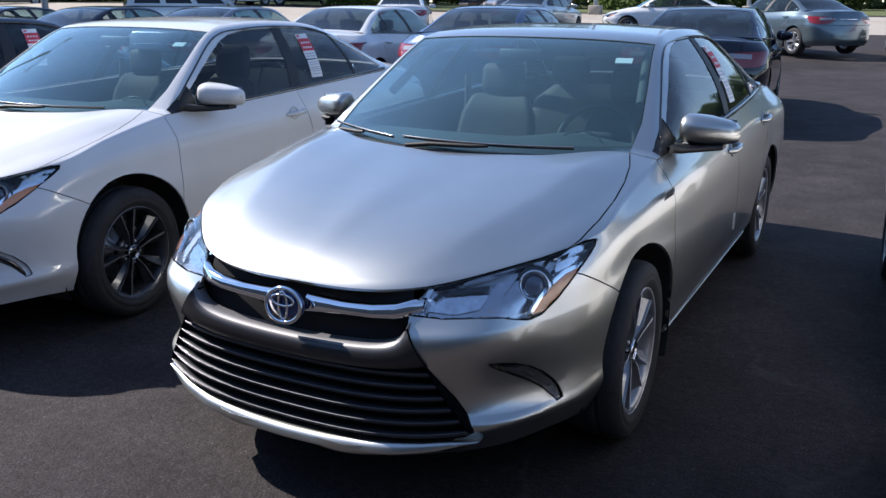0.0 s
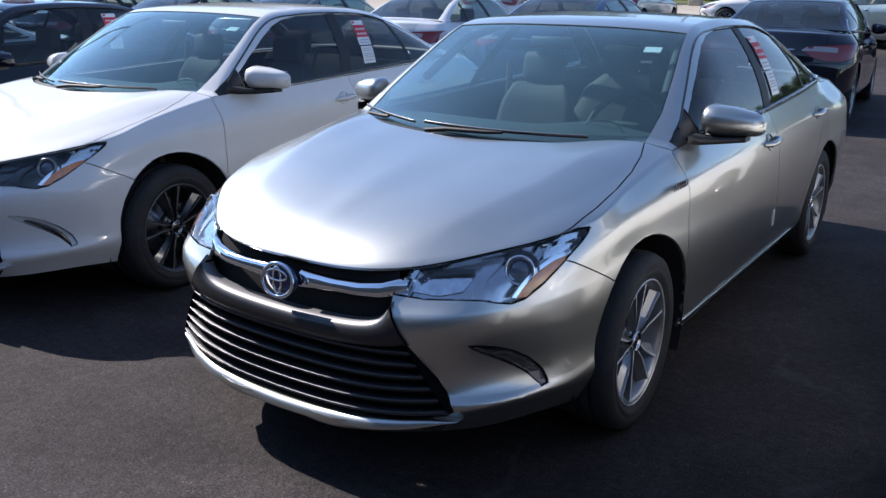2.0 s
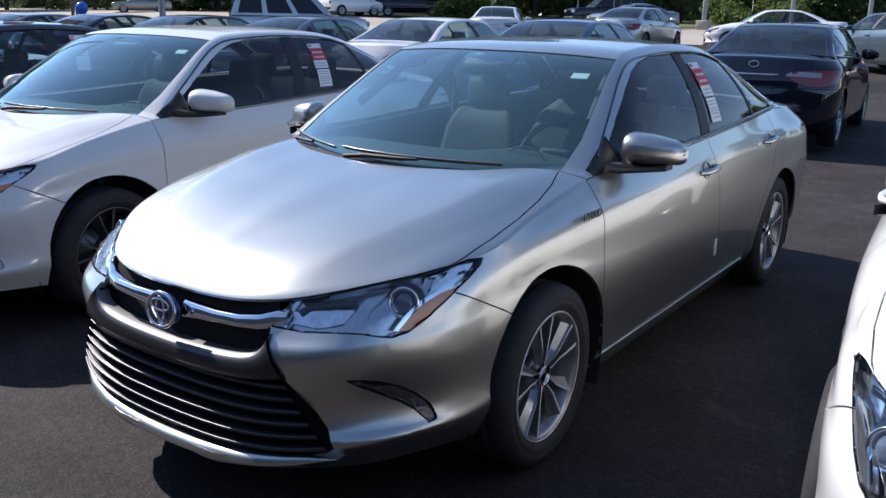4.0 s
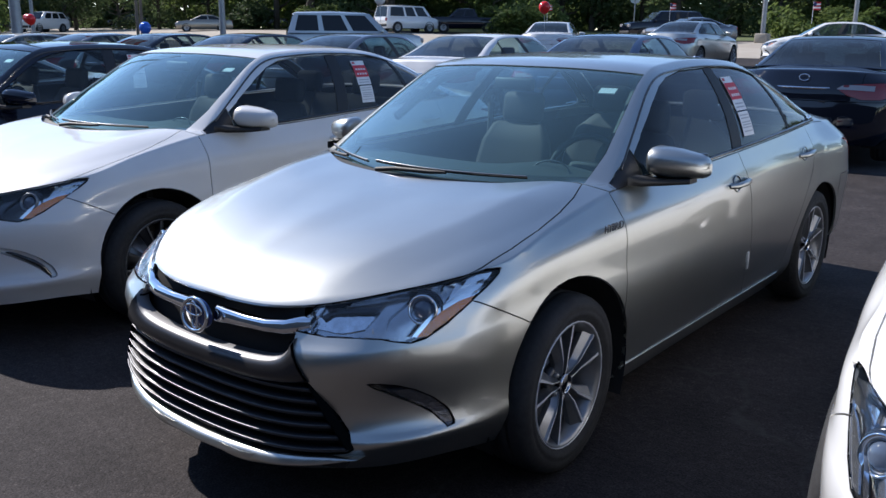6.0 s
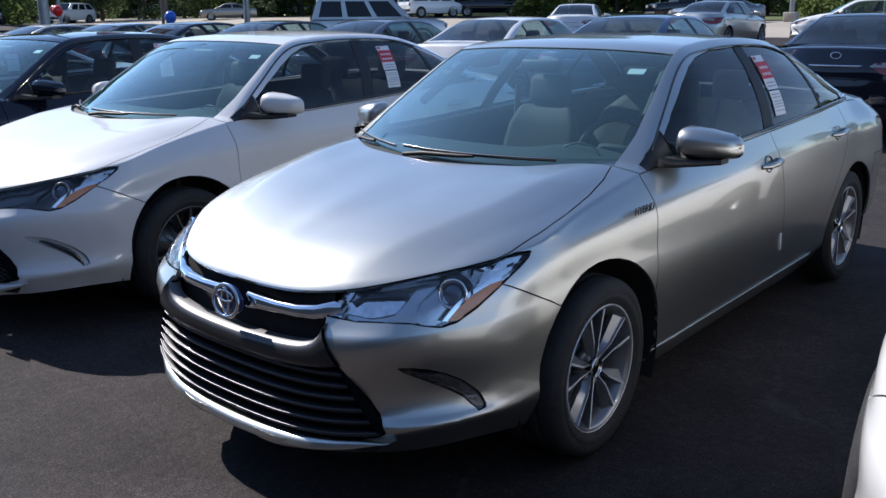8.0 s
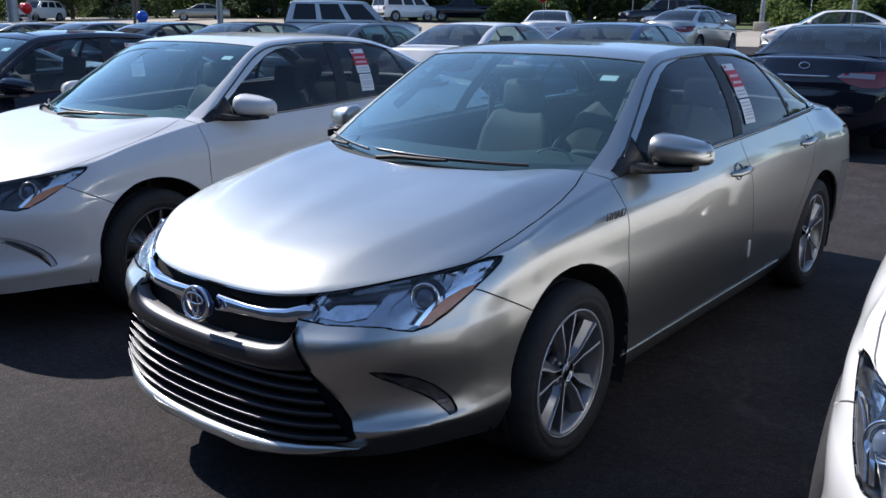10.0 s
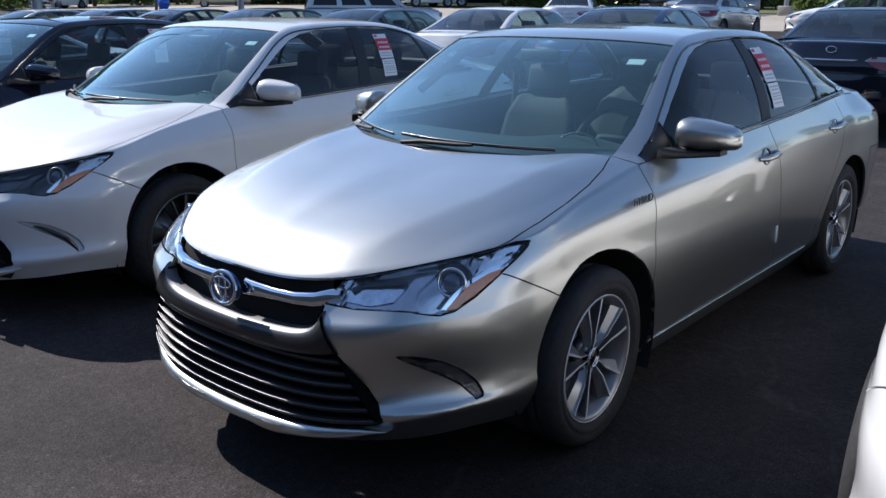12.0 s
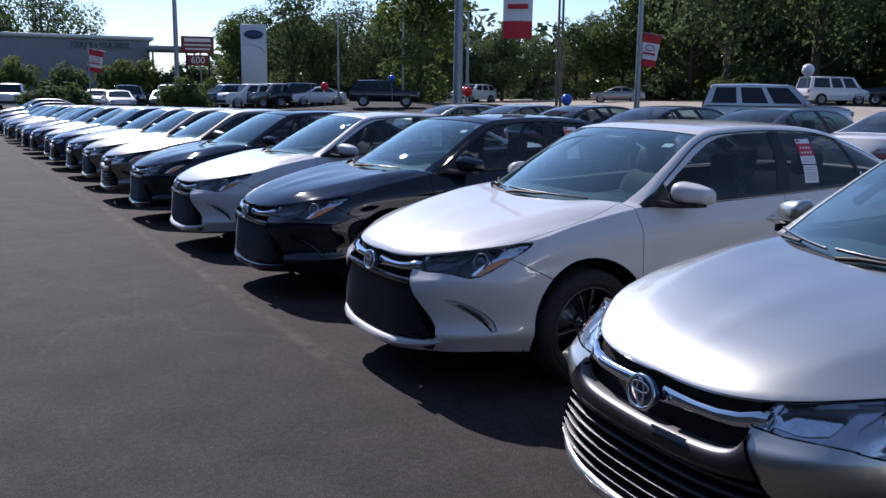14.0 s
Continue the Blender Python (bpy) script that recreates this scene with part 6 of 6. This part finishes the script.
def balloon(x, y, z, colour):
    """A round balloon on a string tied to the ground's clip."""
    b = empty("balloon", pose(x, y, z))
    bm = bmesh.new()
    bmesh.ops.create_uvsphere(bm, u_segments=20, v_segments=14, radius=.17)
    for v in bm.verts:
        if v.co.z < 0:
            v.co.z *= 1.18
            v.co.x *= 1 + .35 * v.co.z
            v.co.y *= 1 + .35 * v.co.z
    part("bag", bm, BALLOON[colour], b)
    part("knot", box((0, 0, -.205), (.03, .03, .03), .008), BALLOON[colour], b)
    part("string", tube([(0, 0, -.2), (.03, .02, -(z - ground_z(x, y)) * .5), (0, 0, -(z - ground_z(x, y)))], .006, 4), PAPER, b)
    return tagged(b, colour + " party balloon on a string", "balloon", "balloons")


for x, y, z, colour in ((-15.95, 18.2, 2.48, "white"), (-12.1, 21.2, 2.27, "red"), (-27.1, 13.2, 1.82, "red"), (-21.1, 13.6, 1.58, "blue"), (-39.5, 15.2, 2.52, "blue"),
                        (-35.9, 10.5, 2.03, "red"), (-33.5, 16.3, 1.91, "red")):
    balloon(x, y, z, colour)

# ---------------------------------------------------------------- the next lot's building and signs
METAL_WALL = material("ribbed_metal_wall", (0.22, 0.24, 0.26), 0.5, 0.2, vary=0.08, scale=3)
METAL_ROOF = material("metal_roof", (0.45, 0.47, 0.48), 0.4, 0.5, vary=0.06, scale=3)
SIGN_RED = material("sign_red", (0.22, 0.025, 0.02), 0.45, vary=0.08, scale=8)
SIGN_GREY = material("sign_grey", (0.50, 0.52, 0.55), 0.4, 0.2, vary=0.05, scale=4)
SIGN_BLUE = material("sign_blue", (0.02, 0.04, 0.12), 0.35)
BANNER_DARK = material("letter_dark", (0.010, 0.010, 0.014), 0.7)

shed = empty("metal_building", pose(-90, -3, ground_z(-90, -3), 0, 0, 88))
shed_h = 6.1
# local x runs along the wall that faces the lot, y away from it
part("front_wall", box((-3.3, 0, shed_h / 2), (32.4, .25, shed_h)), METAL_WALL, shed, smooth=False)
part("side_wall", box((12.75, 9, shed_h / 2), (.25, 17.7, shed_h)), METAL_WALL, shed, smooth=False)
part("back_wall", box((-3.3, 18, shed_h / 2), (32.4, .25, shed_h)), METAL_WALL, shed, smooth=False)
part("roof", box((-3.3, 9, shed_h + .18), (33.2, 19, .30), .03), METAL_ROOF, shed)
part("gutter", tube([(-19.8, -.25, shed_h), (13.1, -.25, shed_h)], .10, 8), METAL_ROOF, shed)
for i in range(54):
    part("wall_rib", box((-19.2 + .6 * i, -.15, shed_h / 2), (.06, .05, shed_h - .1)), METAL_WALL, shed, smooth=False)
sign = empty("wall_banner", pose(-89.7, 5.4, ground_z(-90, -3) + 5.5, 0, 0, 88))
letters = text_mesh("YOUR JOB IS YOUR CREDIT", .74, .01)
bmesh.ops.transform(letters, matrix=Matrix(((.58, 0, 0, 0), (0, 0, 1, -.22), (0, 1, 0, 0), (0, 0, 0, 1))), verts=letters.verts)
bmesh.ops.recalc_face_normals(letters, faces=letters.faces)
part("lettering", letters, BANNER_DARK, sign, smooth=False)
part("board", box((0, -.12, 0), (6.2, .06, .85), .01), METAL_WALL, sign)
tagged(shed, "long grey ribbed metal building with a flat eave", "building")
tagged(sign, "grey wall board with dark capital letters", "sign")
canopy = empty("canopy", pose(-88, 12.0, ground_z(-86, 12.5), 0, 0, 88))
part("canopy_roof", box((0, 0, 5.0), (5.0, 5, .45), .05), METAL_WALL, canopy)
for x in (-2.2, 2.2):
    for y in (-2, 2):
        part("post", tube([(x, y, 0), (x, y, 4.8)], .10, 8), GALV, canopy)
tagged(canopy, "flat grey canopy on steel posts beside the building", "canopy")

pylon = empty("pylon_sign", pose(-73.6, 16.4, ground_z(-74, 16.6), 0, 0, 78))
part("slab", box((0, 0, 3.25), (2.15, .5, 6.5), .06), SIGN_GREY, pylon)
b2 = bmesh.new()
add_lathe(b2, [(-.30, 0), (-.30, .8), (-.26, .82)], (0, 0, 0), 36, "y")
bmesh.ops.transform(b2, matrix=Matrix.Translation((0, 0, 5.65)) @ Matrix.Diagonal((1, 1, .45, 1)), verts=b2.verts)
part("oval_plate", b2, SIGN_BLUE, pylon)
part("oval_rim", ellipse(0, 5.65, .84, .39, -.29, .03, 40), SIGN_GREY, pylon)
part("swoosh", tube([(-1.0, -.27, 4.75), (-.2, -.27, 4.85), (.6, -.27, 4.55), (1.0, -.27, 4.1)], .05, 6), METAL_ROOF, pylon)
part("plinth", box((0, 0, .2), (2.8, 1.0, .5), .05), CONCRETE, pylon)
tagged(pylon, "tall pale grey pylon sign with a dark oval", "sign")

board = empty("road_sign_board", pose(-81.5, 13.1, ground_z(-81.5, 13.1), 0, 0, 82))
for x in (-1.0, 1.0):
    part("post", tube([(x, 0, 0), (x, 0, 5.9)], .09, 8), BLACK, board)
part("upper_board", box((0, -.1, 5.2), (2.9, .2, 1.5), .03), SIGN_RED, board)
part("lower_board", box((0, -.1, 3.8), (1.9, .2, .95), .03), SIGN_RED, board)
for z, w in ((5.60, 2.3), (5.16, 2.4), (4.80, 2.2)):
    part("line_bar", box((0, -.215, z), (w, .02, .30 if z > 5.5 else .14), .004), FLAG_WHITE, board)
digits = text_mesh("600", .85, .01)
bmesh.ops.transform(digits, matrix=Matrix(((1, 0, 0, 0), (0, 0, 1, -.22), (0, 1, 0, 3.8), (0, 0, 0, 1))), verts=digits.verts)
part("lettering", digits, FLAG_WHITE, board, smooth=False)
tagged(board, "dark red sign boards with pale lines on two posts", "sign")

lawn = bmesh.new()
add_grid(lawn, [[Vector((x, y, ground_z(x, y) + .03)) for y in (9.5, 12, 15, 18, 21, 24)] for x in (-88, -80, -72, -66)], True)
tagged(finish("lawn", lawn, GRASS), "sunlit strip of mown grass round the sign", "grass", kind="structure")
stop = empty("traffic_sign", stand(-27.5, 57.5, 20))
part("post", tube([(0, 0, 0), (0, 0, 2.9)], .04, 8), GALV, stop)
b2 = bmesh.new()
add_lathe(b2, [(-.02, 0), (-.02, .38), (.02, .38), (.02, 0)], (0, 0, 2.7), 8, "y")
part("plate", b2, SIGN_GREY, stop, smooth=False)
tagged(stop, "back of a grey eight-sided traffic sign", "sign")
for x, y in ((-20.3, 34.4), (-14.0, 34.0), (-7.2, 30.6)):
    f = empty("small_flag", pose(x, y, ground_z(x, y) + 1.38))
    part("staff", tube([(0, 0, 0), (0, 0, .75)], .008, 6), PAPER, f)
    for k in range(5):
        part("stripe", box((.12, .01 * k, .70 - .055 * k), (.24, .006, .052), .002), FLAG_RED if k % 2 == 0 else FLAG_WHITE, f)
    part("corner_field", box((.05, -.012, .655), (.10, .006, .13), .002), SIGN_BLUE, f)
    tagged(f, "small striped flag on a car window clip", "flag", "small flags")
